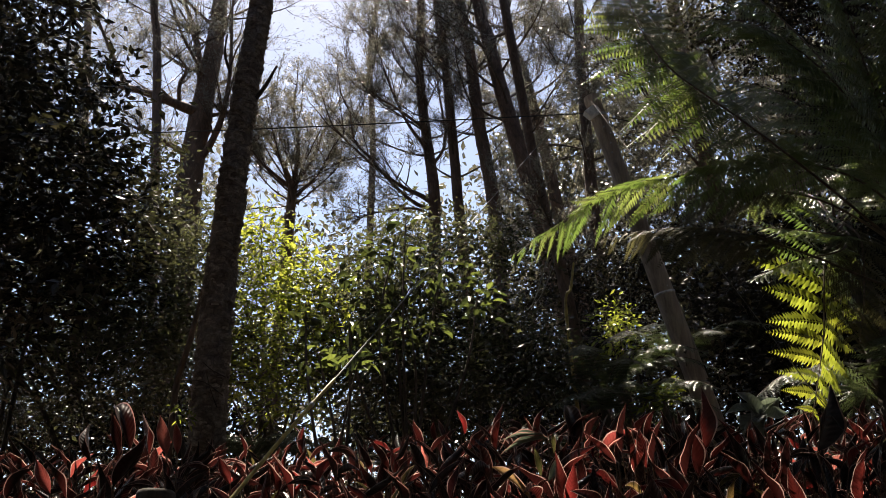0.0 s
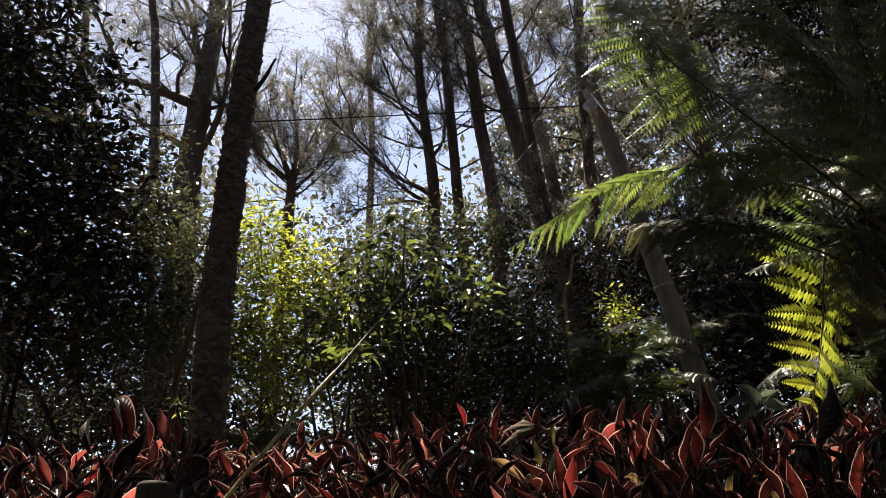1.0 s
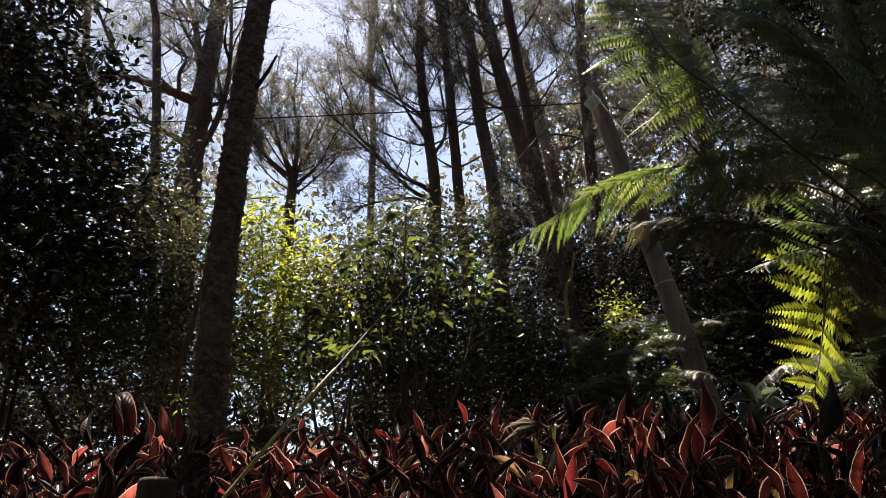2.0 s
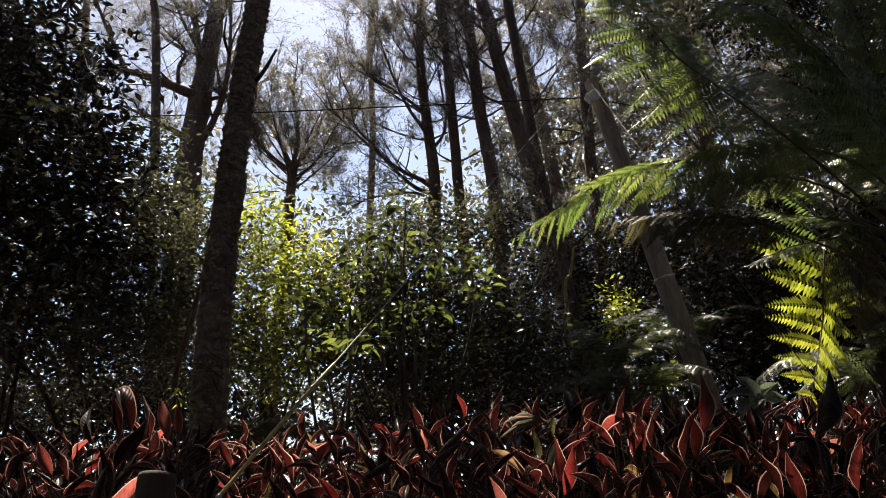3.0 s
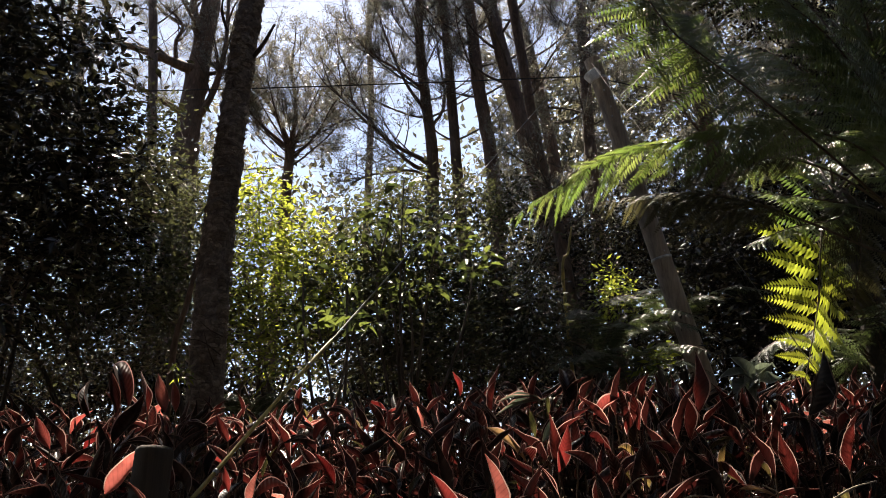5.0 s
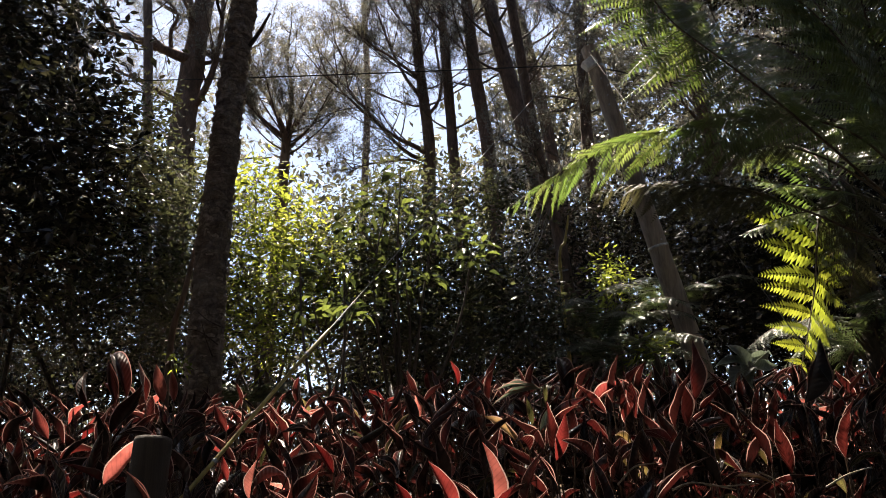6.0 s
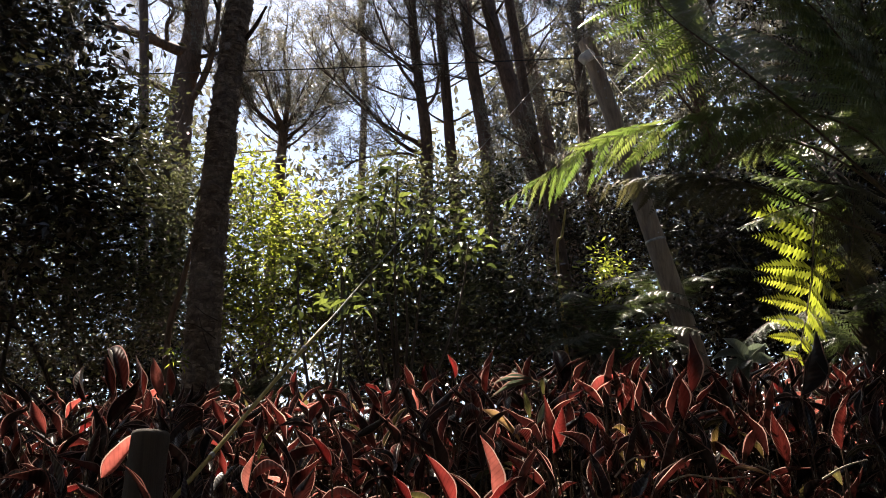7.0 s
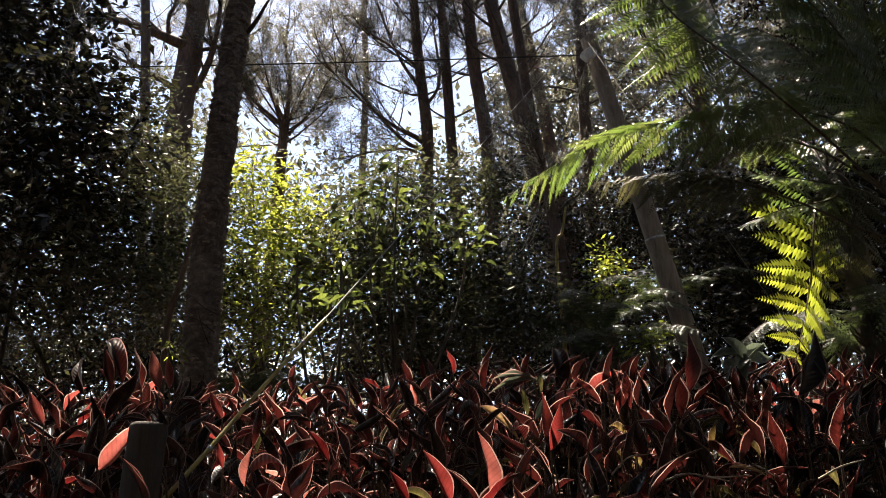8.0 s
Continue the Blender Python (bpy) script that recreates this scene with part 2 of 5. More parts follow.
M_POLE = wood_material("weathered_pole_wood", (0.17, 0.14, 0.115), (0.4, 0.335, 0.275))
M_POST = wood_material("dark_post_wood", (0.035, 0.028, 0.024), (0.095, 0.077, 0.064), across=40)
M_PALE_TWIG = plain_material("pale_dry_twig", (0.34, 0.29, 0.22), 0.7, worn=0.4, scale=50)
M_STEEL = plain_material("galvanised_steel", (0.5, 0.51, 0.52), 0.4, 0.85, worn=0.35)
M_WIRE = plain_material("weathered_wire", (0.2, 0.2, 0.195), 0.55, 0.3, worn=0.35)
# darker wire for the bare guy, its shade put into the colour
M_WIRE_DULL = plain_material("shaded_dull_wire", (0.075, 0.072, 0.068), 0.85, 0.0, worn=0.35)
M_CABLE = plain_material("black_cable_sheath", (0.02, 0.02, 0.021), 0.6, worn=0.3)
M_GUARD = plain_material("yellow_plastic_tube", (0.5, 0.4, 0.12), 0.45, worn=0.35, scale=9)
M_BOX = plain_material("white_plastic_box", (0.82, 0.83, 0.84), 0.4, worn=0.15)
M_BAMBOO = plain_material("yellow_cane", (0.42, 0.32, 0.08), 0.45, worn=0.4, scale=14)

# ---- geometry tools ----
def mesh_of(name, pieces, material, smooth=True):
    """One mesh from pieces (vertices, faces); the faces of a piece all have as many corners."""
    vs, loops, starts, base, at = [], [], [], 0, 0
    for v, f in pieces:
        v, f = np.asarray(v, np.float32), np.asarray(f, np.int32)
        if len(f) == 0:
            continue
        vs.append(v)
        loops.append((f + base).ravel())
        starts.append(at + np.arange(len(f)) * f.shape[1])
        base += len(v)
        at += f.size
    me = bpy.data.meshes.new(name)
    vs, loops, starts = np.concatenate(vs), np.concatenate(loops), np.concatenate(starts)
    me.vertices.add(len(vs)); me.vertices.foreach_set("co", vs.ravel())
    me.loops.add(len(loops)); me.loops.foreach_set("vertex_index", loops)
    me.polygons.add(len(starts)); me.polygons.foreach_set("loop_start", starts)
    me.update(calc_edges=True)
    me.validate()
    me.polygons.foreach_set("use_smooth", np.full(len(me.polygons), smooth))
    me.materials.append(material)
    return me


def thing(name, at, label, category, group="", kind=""):
    ob = new(name)
    ob.location = at
    ob.empty_display_size = 0.1
    return tagged(ob, label, category, group, kind)


def piece(name, pieces, material, parent, label="", kind="", smooth=True):
    """One part; the vertices are given in the world, and the part stands at its thing's origin."""
    at = np.array(parent.location)
    ob = new(name, mesh_of(name, [(np.asarray(v) - at, f) for v, f in pieces], material, smooth))
    ob.parent = parent
    return tagged(ob, label, kind=kind)


def unit(v):
    v = np.asarray(v, float)
    return v / (np.linalg.norm(v, axis=-1, keepdims=True) + 1e-12)


def curve_through(points, n):
    """n points on a smooth line through the given ones (Catmull-Rom)."""
    p = np.asarray(points, float)
    if len(p) == 2:
        return p[0] + (p[1] - p[0]) * np.linspace(0, 1, n)[:, None]
    p = np.vstack([2 * p[0] - p[1], p, 2 * p[-1] - p[-2]])
    u = np.linspace(0, len(p) - 3 - 1e-9, n)
    i = u.astype(int); f = (u - i)[:, None]
    a, b, c, d = p[i], p[i + 1], p[i + 2], p[i + 3]
    return 0.5 * (2 * b + (c - a) * f + (2 * a - 5 * b + 4 * c - d) * f ** 2 + (3 * b - a - 3 * c + d) * f ** 3)


def evenly(line, n):
    """The same line with its points evenly spaced."""
    far = np.r_[0, np.cumsum(np.linalg.norm(np.diff(line, axis=0), axis=1))]
    u = np.linspace(0, far[-1], n)
    return np.stack([np.interp(u, far, line[:, k]) for k in range(3)], -1)


def tube(path, radii, sides=8, rough=0.0, rng=None, cap=True):
    """A tapered, slightly knobbly round limb along a path."""
    path = np.asarray(path, float)
    n = len(path)
    radii = np.broadcast_to(np.asarray(radii, float), (n,))
    tan = unit(np.gradient(path, axis=0))
    ref = np.array([0.31, 0.95, 0.02]) if abs(tan[0][1]) < 0.9 else np.array([1.0, 0.1, 0.05])
    sa = unit(np.cross(tan, ref)); sb = np.cross(tan, sa)
    ang = np.linspace(0, 2 * np.pi, sides, endpoint=False)
    r = radii[:, None] * np.ones(sides)
    if rough and rng is not None:
        r = r * (1 + rough * rng.normal(size=r.shape))
        swell = rng.normal(size=n)
        r = r * (1 + rough * 0.6 * swell[:, None])
    v = path[:, None] + (sa[:, None] * np.cos(ang)[None, :, None] + sb[:, None] * np.sin(ang)[None, :, None]) * r[..., None]
    i, j = np.meshgrid(np.arange(n - 1), np.arange(sides), indexing="ij")
    a, b = i * sides + j, i * sides + (j + 1) % sides
    f = np.stack([a, b, b + sides, a + sides], -1).reshape(-1, 4)
    v = v.reshape(-1, 3)
    if cap:
        tips = np.array([path[0], path[-1]])
        v = np.vstack([v, tips])
        k = np.arange(sides)
        low = np.stack([(k + 1) % sides, k, np.full(sides, len(v) - 2), np.full(sides, len(v) - 2)], -1)[:, :3]
        o = (n - 1) * sides
        top = np.stack([o + k, o + (k + 1) % sides, np.full(sides, len(v) - 1)], -1)
        return [(v, f), (v, np.vstack([low, top]))]
    return [(v, f)]


def wander(start, way, length, n, jitter, lift, rng):
    """The line of a living twig: it sways and turns up (or down)."""
    p, d, out = np.asarray(start, float), unit(way), []
    for _ in range(n + 1):
        out.append(p.copy())
        d = unit(d + rng.normal(size=3) * jitter + (0, 0, lift))
        p = p + d * length / n
    return np.array(out)


LEAF_V = np.array([(0, 0, 0), (-0.5, 0.42, 0.1), (0.5, 0.42, 0.1), (0, 0.5, -0.02), (0, 1, -0.06)], float)
LEAF_F = np.array([(0, 3, 1), (0, 2, 3), (1, 3, 4), (3, 2, 4)], int)


def leaves(points, along, upward, length, width):
    """Small folded leaves: one at each point, along its own way, facing its own up."""
    n = len(points)
    y = unit(along)
    x = unit(np.cross(y, upward)); z = np.cross(x, y)
    l, w = np.broadcast_to(length, (n,)), np.broadcast_to(width, (n,))
    t = LEAF_V
    v = (np.asarray(points)[:, None] + x[:, None] * (t[:, 0] * w[:, None])[..., None] + y[:, None] * (t[:, 1] * l[:, None])[..., None]
         + z[:, None] * (t[:, 2] * w[:, None] * 1.2)[..., None])
    f = LEAF_F[None] + (np.arange(n) * 5)[:, None, None]
    return v.reshape(-1, 3), f.reshape(-1, 3)


def leaflets(points, along, upward, length, width):
    """Flat pointed fern leaflets, two triangles each."""
    n = len(points)
    y = unit(along)
    x = unit(np.cross(y, upward)); z = np.cross(x, y)
    l, w = np.broadcast_to(length, (n,))[:, None], np.broadcast_to(width, (n,))[:, None]
    v = np.stack([points, points + y * l * 0.35 - x * w / 2, points + y * l * 0.35 + x * w / 2, points + y * l - z * l * 0.12], 1)
    f = np.array([(0, 3, 1), (0, 2, 3)])[None] + (np.arange(n) * 4)[:, None, None]
    return v.reshape(-1, 3), f.reshape(-1, 3)


def needles(points, along, length, width, rng):
    """Thin needles and scale-leaf strands, one narrow blade each."""
    n = len(points)
    y = unit(along)
    x = unit(np.cross(y, rng.normal(size=(n, 3))))
    l = (length * rng.uniform(0.6, 1.3, n))[:, None]
    v = np.stack([points - x * width / 2, points + x * width / 2, points + y * l], 1)
    f = np.arange(3 * n).reshape(n, 3)
    return v.reshape(-1, 3), f


# gaps cut in the canopy so that the sun reaches chosen places: a lit place and the gap's radius
SUNLIT = [
    ((-1.71, 7.60, 5.35), 0.25), ((-1.25, 7.60, 4.89), 0.3), ((-1.74, 7.60, 4.50), 0.22), ((-1.26, 7.60, 4.29), 0.25), ((-2.53, 7.80, 5.74), 0.12), ((-1.63, 7.80, 3.83), 0.2), ((-0.80, 5.60, 3.29), 0.2),
    ((1.24, 4.50, 3.82), 0.3), ((0.72, 4.45, 3.50), 0.2), ((1.48, 4.50, 3.94), 0.26),
    ((2.48, 5.20, 3.27), 0.17), ((2.46, 5.20, 3.08), 0.20), ((2.48, 5.20, 2.90), 0.18), ((2.54, 5.20, 2.73), 0.12), ((2.64, 5.20, 2.91), 0.14), ((2.61, 5.20, 3.76), 0.10), ((2.47, 5.20, 3.50), 0.10), ((2.85, 5.20, 3.80), 0.06),
    ((1.27, 4.35, 4.51), 0.20), ((1.24, 4.35, 4.84), 0.20), ((1.23, 4.35, 5.01), 0.16), ((1.33, 4.35, 4.39), 0.14), ((1.79, 4.35, 4.50), 0.12), ((1.99, 4.35, 4.56), 0.10), ((1.43, 4.35, 4.78), 0.14), ((2.22, 8.60, 4.47), 0.2), ((-0.12, 7.00, 5.12), 0.15), ((-0.61, 4.10, 2.56), 0.08), ((-0.73, 3.80, 2.29), 0.08), ((-0.54, 4.20, 2.69), 0.06), ((0.53, 6.60, 4.11), 0.15), ((1.95, 7.40, 6.56), 0.12), ((2.56, 5.15, 3.92), 0.07), ((2.81, 5.15, 3.75), 0.05), ((2.49, 5.15, 3.61), 0.07),
    ((-1.08, 2.87, 1.89), 0.13), ((0.20, 2.60, 1.75), 0.12), ((0.54, 3.28, 1.95), 0.12), ((0.99, 4.30, 2.32), 0.12), ((-0.65, 2.80, 1.79), 0.085), ((-1.56, 3.20, 2.04), 0.085), ((-1.53, 4.60, 2.59), 0.085), ((-1.08, 4.40, 2.40), 0.085), ((1.43, 4.20, 2.26), 0.085), ((-0.29, 3.60, 2.01), 0.085), ((-0.41, 3.00, 1.87), 0.085), ((-0.06, 2.50, 1.68), 0.085), ((0.35, 3.60, 2.06), 0.085), ((1.92, 4.20, 2.25), 0.085), ((-0.43, 4.60, 2.38), 0.085), ((1.03, 4.00, 2.18), 0.085), ((-0.81, 4.20, 2.29), 0.085), ((-1.89, 4.40, 2.43), 0.085),
    ((2.09, 5.00, 2.60), 0.26), ((1.95, 7.80, 3.77), 0.22), ((3.09, 8.60, 4.15), 0.2), ((-1.50, 7.00, 3.31), 0.1), ((1.55, 7.20, 3.33), 0.1), ((0.49, 4.40, 2.38), 0.1), ((0.57, 3.80, 2.12), 0.1),
    ((2.13, 7.00, 3.20), 0.18), ((2.77, 8.50, 3.95), 0.2),
]
# small flecks of sun scattered over the bed
fleck = np.random.default_rng(77)
for _ in range(20):
    fy = fleck.uniform(2.3, 5.4)
    fx = fleck.uniform(-0.62 * fy, min(0.8, 0.5 * fy))
    fu = max(fy - 0.6, 0)
    SUNLIT.append(((fx, fy, 2.9 * (1 - math.exp(-(fu / 4.6) ** 1.15)) + 0.75), fleck.uniform(0.02, 0.06)))

# many more over the bushes behind it: one gap to a cell of a slanted grid, followed up along the sun's way
GAP_CELL = 0.36
GAP_AT = fleck.uniform(0.0, 1.0, (64, 64, 2))
GAP_WIDE = np.where(fleck.random((64, 64)) < 0.8, fleck.uniform(0.06, 0.17, (64, 64)), 0.0)


def under_gap(points):
    """True for leaves of the high heads that would close one of those gaps."""
    u = points[:, 0] - SUN_WAY[0] / SUN_WAY[2] * points[:, 2]
    v = points[:, 1] - SUN_WAY[1] / SUN_WAY[2] * points[:, 2]
    high = points[:, 2] > 5.9
    bush = (v > 4.1) & (v < 6.9) & (u > -2.8) & (u < 1.4) & high
    bed = (v > 1.3) & (v < 4.1) & (u > -3.2) & (u < 1.0) & high
    gu, gv = u / GAP_CELL + 32, v / GAP_CELL
    hit = np.zeros(len(points), bool)
    for i in (-1, 0, 1):
        for j in (-1, 0, 1):
            cu, cv = np.floor(gu).astype(int) + i, np.floor(gv).astype(int) + j
            at = GAP_AT[cu % 64, cv % 64]
            wide = GAP_WIDE[cu % 64, cv % 64]
            off = np.hypot(gu - cu - at[:, 0], gv - cv - at[:, 1]) * GAP_CELL
            hit |= (off < wide + 0.04) & (wide > 0) & bush
            hit |= (off < wide * 1.05 + 0.03) & (wide > 0.115) & bed
    return hit


def in_shade(points):
    """True for leaves that stand clear of those gaps."""
    points = np.asarray(points, float)
    s = np.array(SUN_WAY)
    keep = np.ones(len(points), bool)
    for place, radius in SUNLIT:
        d = points - np.array(place)
        h = d @ s
        off = np.linalg.norm(d - h[:, None] * s, axis=1)
        keep &= ~((off < radius + 0.07) & (h > 1.0))
    return keep & ~under_gap(points)


# ---- ground ----
def ground_height(x, y):
    """A level path, a planted bank that rises ahead, a shoulder with the wood on it, and falling land beyond."""
    x, y = np.asarray(x, float), np.asarray(y, float)
    u = np.clip(y - 0.6, 0, None)
    rise = 2.9 * (1 - np.exp(-(u / 4.6) ** 1.15))
    fall = -0.05 * np.clip(y - 22, 0, None) / (1 + np.clip(y - 22, 0, None) / 120)
    return rise + fall + 0.05 * np.sin(1.7 * x + 0.6) * np.cos(1.3 * y) * np.clip(u, 0, 1) + 0.02 * np.sin(5.1 * x + 2.2 * y)


def ground_at(x, y):
    return float(ground_height(x, y))


def build_ground():
    k = np.linspace(-1, 1, 181)
    s = np.sinh(k * 6.2) / np.sinh(6.2) * 1500
    gx, gy = np.meshgrid(s, s + 4.0, indexing="ij")
    v = np.stack([gx, gy, ground_height(gx, gy)], -1).reshape(-1, 3)
    n = len(k)
    i, j = np.meshgrid(np.arange(n - 1), np.arange(n - 1), indexing="ij")
    a = (i * n + j).ravel()
    f = np.stack([a, a + n, a + n + 1, a + 1], -1)
    ob = new("ground", mesh_of("ground", [(v, f)], M_SOIL))
    tagged(ob, "dark soil bank with leaf litter under the trees", "ground", kind="structure")


build_ground()

# ---- trees ----
def rooted(points):
    """The trunk's line carried down to the ground."""
    p = [np.array(q, float) for q in points]
    d = unit(p[0] - p[1])
    q = p[0].copy()
    while q[2] > ground_at(q[0], q[1]) - 0.15:
        q = q + d * 0.05
        if abs(d[2]) < 0.2:
            break
    return np.array([q] + p[0:])


def limb_with_spray(tree, line, radius, rng, twigs, needle_pts, needle_dirs, spread=1.0, tufts=5, sprays=7):
    """A main limb as a part of its own, with its twigs and tufts gathered for the tree."""
    n = len(line)
    r = np.linspace(radius, radius * 0.25, n)
    piece("limb", tube(line, r, 7, 0.05, rng), M_TWIG if radius < 0.03 else M_BARK_PINE, tree)
    total = np.linalg.norm(np.diff(line, axis=0), axis=1).sum()
    tan = unit(np.gradient(line, axis=0))
    for _ in range(sprays):
        i = rng.integers(max(1, int(n * 0.25)), n)
        way = unit(tan[i] * 0.9 + rng.normal(size=3) * 0.55 + (0, 0, 0.25))
        ln = rng.uniform(0.22, 0.5) * total * spread
        tw = wander(line[i], way, ln, 5, 0.15, 0.07, rng)
        twigs.extend(tube(tw, np.linspace(max(0.006, radius * 0.28), 0.004, 6), 4, cap=False))
        for _ in range(tufts):
            k = rng.integers(2, 6)
            way2 = unit(unit(np.gradient(tw, axis=0))[k] + rng.normal(size=3) * 0.6 + (0, 0, 0.15))
            t2 = wander(tw[k], way2, ln * rng.uniform(0.3, 0.6), 3, 0.18, 0.05, rng)
            twigs.extend(tube(t2, np.linspace(0.005, 0.0025, 4), 3, cap=False))
            d2 = unit(np.gradient(t2, axis=0))
            needle_pts.append(t2[1:]); needle_dirs.append(d2[1:])


def conifer(points, r0, r1, label, seed, limbs=18, limb_from=0.35, limb_len=2.0, own_limbs=(), per_tuft=7, needle=0.07, crown=500, crown_r=1.6, bark=None, group="tall wood trees", sides=14, wide=0.015, sprays=11, top=None):
    rng = np.random.default_rng(seed)
    pts = rooted(points)
    if top:
        d = unit(pts[-1] - pts[-2]) * 0.5 + np.array([0, 0, 0.5])
        d = d / d[2]
        pts = np.vstack([pts, pts[-1] + d * (top - pts[-1][2])])
    n = max(24, int(np.linalg.norm(pts[-1] - pts[0]) / 0.3))
    line = curve_through(pts, n)
    tree = thing("tree", (float(line[0][0]), float(line[0][1]), float(line[0][2])), label, "tree", group)
    s = np.linspace(0, 1, n)
    rad = r0 + (r1 - r0) * s + 0.35 * r0 * np.exp(-s * n * 0.3 / 0.5)
    piece("trunk", tube(line, rad, sides, 0.035, rng), bark or M_BARK_PINE, tree)
    twigs, npts, ndirs = [], [], []
    for ctrl, r in own_limbs:
        limb_with_spray(tree, curve_through(ctrl, 12), r, rng, twigs, npts, ndirs, sprays=sprays + 4)
    for k in range(limbs):
        u = limb_from + (1 - limb_from) * (k + rng.uniform(0, 1)) / limbs
        i = min(n - 1, int(u * (n - 1)))
        a = k * 2.4 + rng.uniform(-0.5, 0.5)
        way = np.array([math.cos(a), math.sin(a), rng.uniform(0.25, 0.9)])
        ln = 1.25 * limb_len * (1.15 - 0.6 * u) * rng.uniform(0.6, 1.25)
        lp = wander(line[i], way, ln, 9, 0.09, 0.06, rng)
        limb_with_spray(tree, lp, max(0.012, rad[i] * 0.22), rng, twigs, npts, ndirs, sprays=sprays)
    if twigs:
        piece("twig_spray", twigs, M_TWIG, tree, kind="stuff")
        p, d = np.concatenate(npts), np.concatenate(ndirs)
        p, d = np.repeat(p, per_tuft, 0), np.repeat(d, per_tuft, 0)
        p = p + rng.normal(size=p.shape) * 0.045
        d = unit(d * 0.7 + rng.normal(size=d.shape) * 0.8)
        ok = in_shade(p)
        piece("foliage", [needles(p[ok], d[ok], needle, wide, rng)], M_NEEDLE, tree, kind="stuff", smooth=False)
    crown = int(crown * 0.22)
    if crown:
        # the dense head of the tree
        clumps = max(6, crown // 90)
        c = line[-1] + rng.normal(size=(clumps, 3)) * (crown_r * 0.6, crown_r * 0.6, crown_r * 0.25)
        q = np.repeat(c, crown // clumps, 0) + rng.normal(size=(clumps * (crown // clumps), 3)) * 0.36
        ok = in_shade(q)
        q = q[ok]
        d = unit(rng.normal(size=q.shape) + (0, 0, -0.3))
        piece("crown", [leaves(q, d, rng.normal(size=q.shape), rng.uniform(0.14, 0.3, len(q)), rng.uniform(0.04, 0.09, len(q)))], M_NEEDLE, tree, kind="stuff", smooth=False)
    return tree


PINE = "tall slender tree with fissured grey-brown bark and wispy foliage"
# the near dark trunk with flaky bark, standing behind the bed
def flaky_tree():
    rng = np.random.default_rng(5)
    ctrl = rooted([(-1.78, 6.20, 2.83), (-1.78, 6.20, 3.67), (-1.75, 6.25, 4.74), (-1.69, 6.30, 6.04), (-1.57, 6.35, 7.58)])
    end = ctrl[-1] + (ctrl[-1] - ctrl[-2]) * 5.2
    ctrl = np.vstack([ctrl, end])
    n = 420
    line = evenly(curve_through(ctrl, n), n)
    tree = thing("tree", tuple(float(c) for c in line[0]), "near tree trunk with dark flaky ridged bark behind the red plants", "tree")
    s = np.linspace(0, 1, n)
    rad = 0.142 - 0.085 * s + 0.05 * np.exp(-s * 30)
    sides = 56
    pcs = tube(line, rad, sides)
    (v, f), capf = pcs[0], pcs[1]
    # ragged horizontal plates of bark
    body = v[:n * sides].reshape(n, sides, 3)
    ang = np.linspace(0, 2 * np.pi, sides, endpoint=False)[None]
    rough = np.zeros((n, sides))
    for i in range(n):
        for j in range(sides):
            a = ang[0, j]
            rough[i, j] = noise.fractal(Vector((math.cos(a) * 2.4, math.sin(a) * 2.4, i * 0.21)), 0.9, 2.1, 4) * 0.6 + 0.5 * noise.noise(Vector((math.cos(a) * 5, math.sin(a) * 5, i * 0.75)))
    away = unit(body - line[:, None])
    v2 = v.copy()
    v2[:n * sides] = (body + away * (rough * 0.027)[..., None]).reshape(-1, 3)
    piece("trunk", [(v2, f), (v2, capf[1])], M_BARK_FLAKY, tree, smooth=False)
    for shade, m in (("dark", M_BARK_FLAKY), ("pale", M_FLAKE)):
        flakes = []
        for _ in range(1000 if shade == "dark" else 600):
            i = rng.integers(4, 230)
            a0, wide, tall = rng.uniform(0, 2 * np.pi), rng.uniform(0.2, 0.55), rng.uniform(0.3, 1.0)
            jj = (int(a0 / (2 * np.pi) * sides) + np.arange(5) * max(1, int(wide / 2 / np.pi * sides / 4))) % sides
            lo, hi = line[i], line[i] + (line[i + 1] - line[i]) * tall
            r0, r1 = rad[i] + rng.uniform(0.0, 0.006), rad[i] + rng.uniform(0.012, 0.026)
            edge = 1 - 0.5 * np.abs(np.linspace(-1, 1, 5)) ** 2 * rng.uniform(0.4, 1.2) + rng.normal(size=5) * 0.08
            low = lo + away[i, jj] * r0
            top = low + (away[i, jj] * (r1 - r0)) * edge[:, None] + (hi - lo) * edge[:, None]
            inner = top - away[i, jj] * 0.006 - (hi - lo) * 0.12
            k = np.arange(4)
            flakes.append((np.vstack([low, top, inner]), np.vstack([np.stack([k, k + 1, k + 6, k + 5], -1), np.stack([k + 5, k + 6, k + 11, k + 10], -1)])))
        piece("bark_flake", flakes, m, tree, shade + " curling flakes of bark", kind="stuff", smooth=False)
    twigs, npts, ndirs = [], [], []
    stub = [(-1.63, 6.30, 6.07), (-1.50, 6.25, 6.21), (-1.34, 6.10, 6.36)]
    piece("limb", tube(curve_through(stub, 8), np.linspace(0.026, 0.012, 8), 8, 0.08, rng), M_BARK_DARK, tree, "short broken branch stub")
    stub2 = [(-1.83, 6.25, 6.42), (-1.85, 6.10, 6.54), (-1.81, 6.00, 6.69)]
    piece("limb", tube(curve_through(stub2, 8), np.linspace(0.018, 0.007, 8), 6, 0.08, rng), M_BARK_DARK, tree)
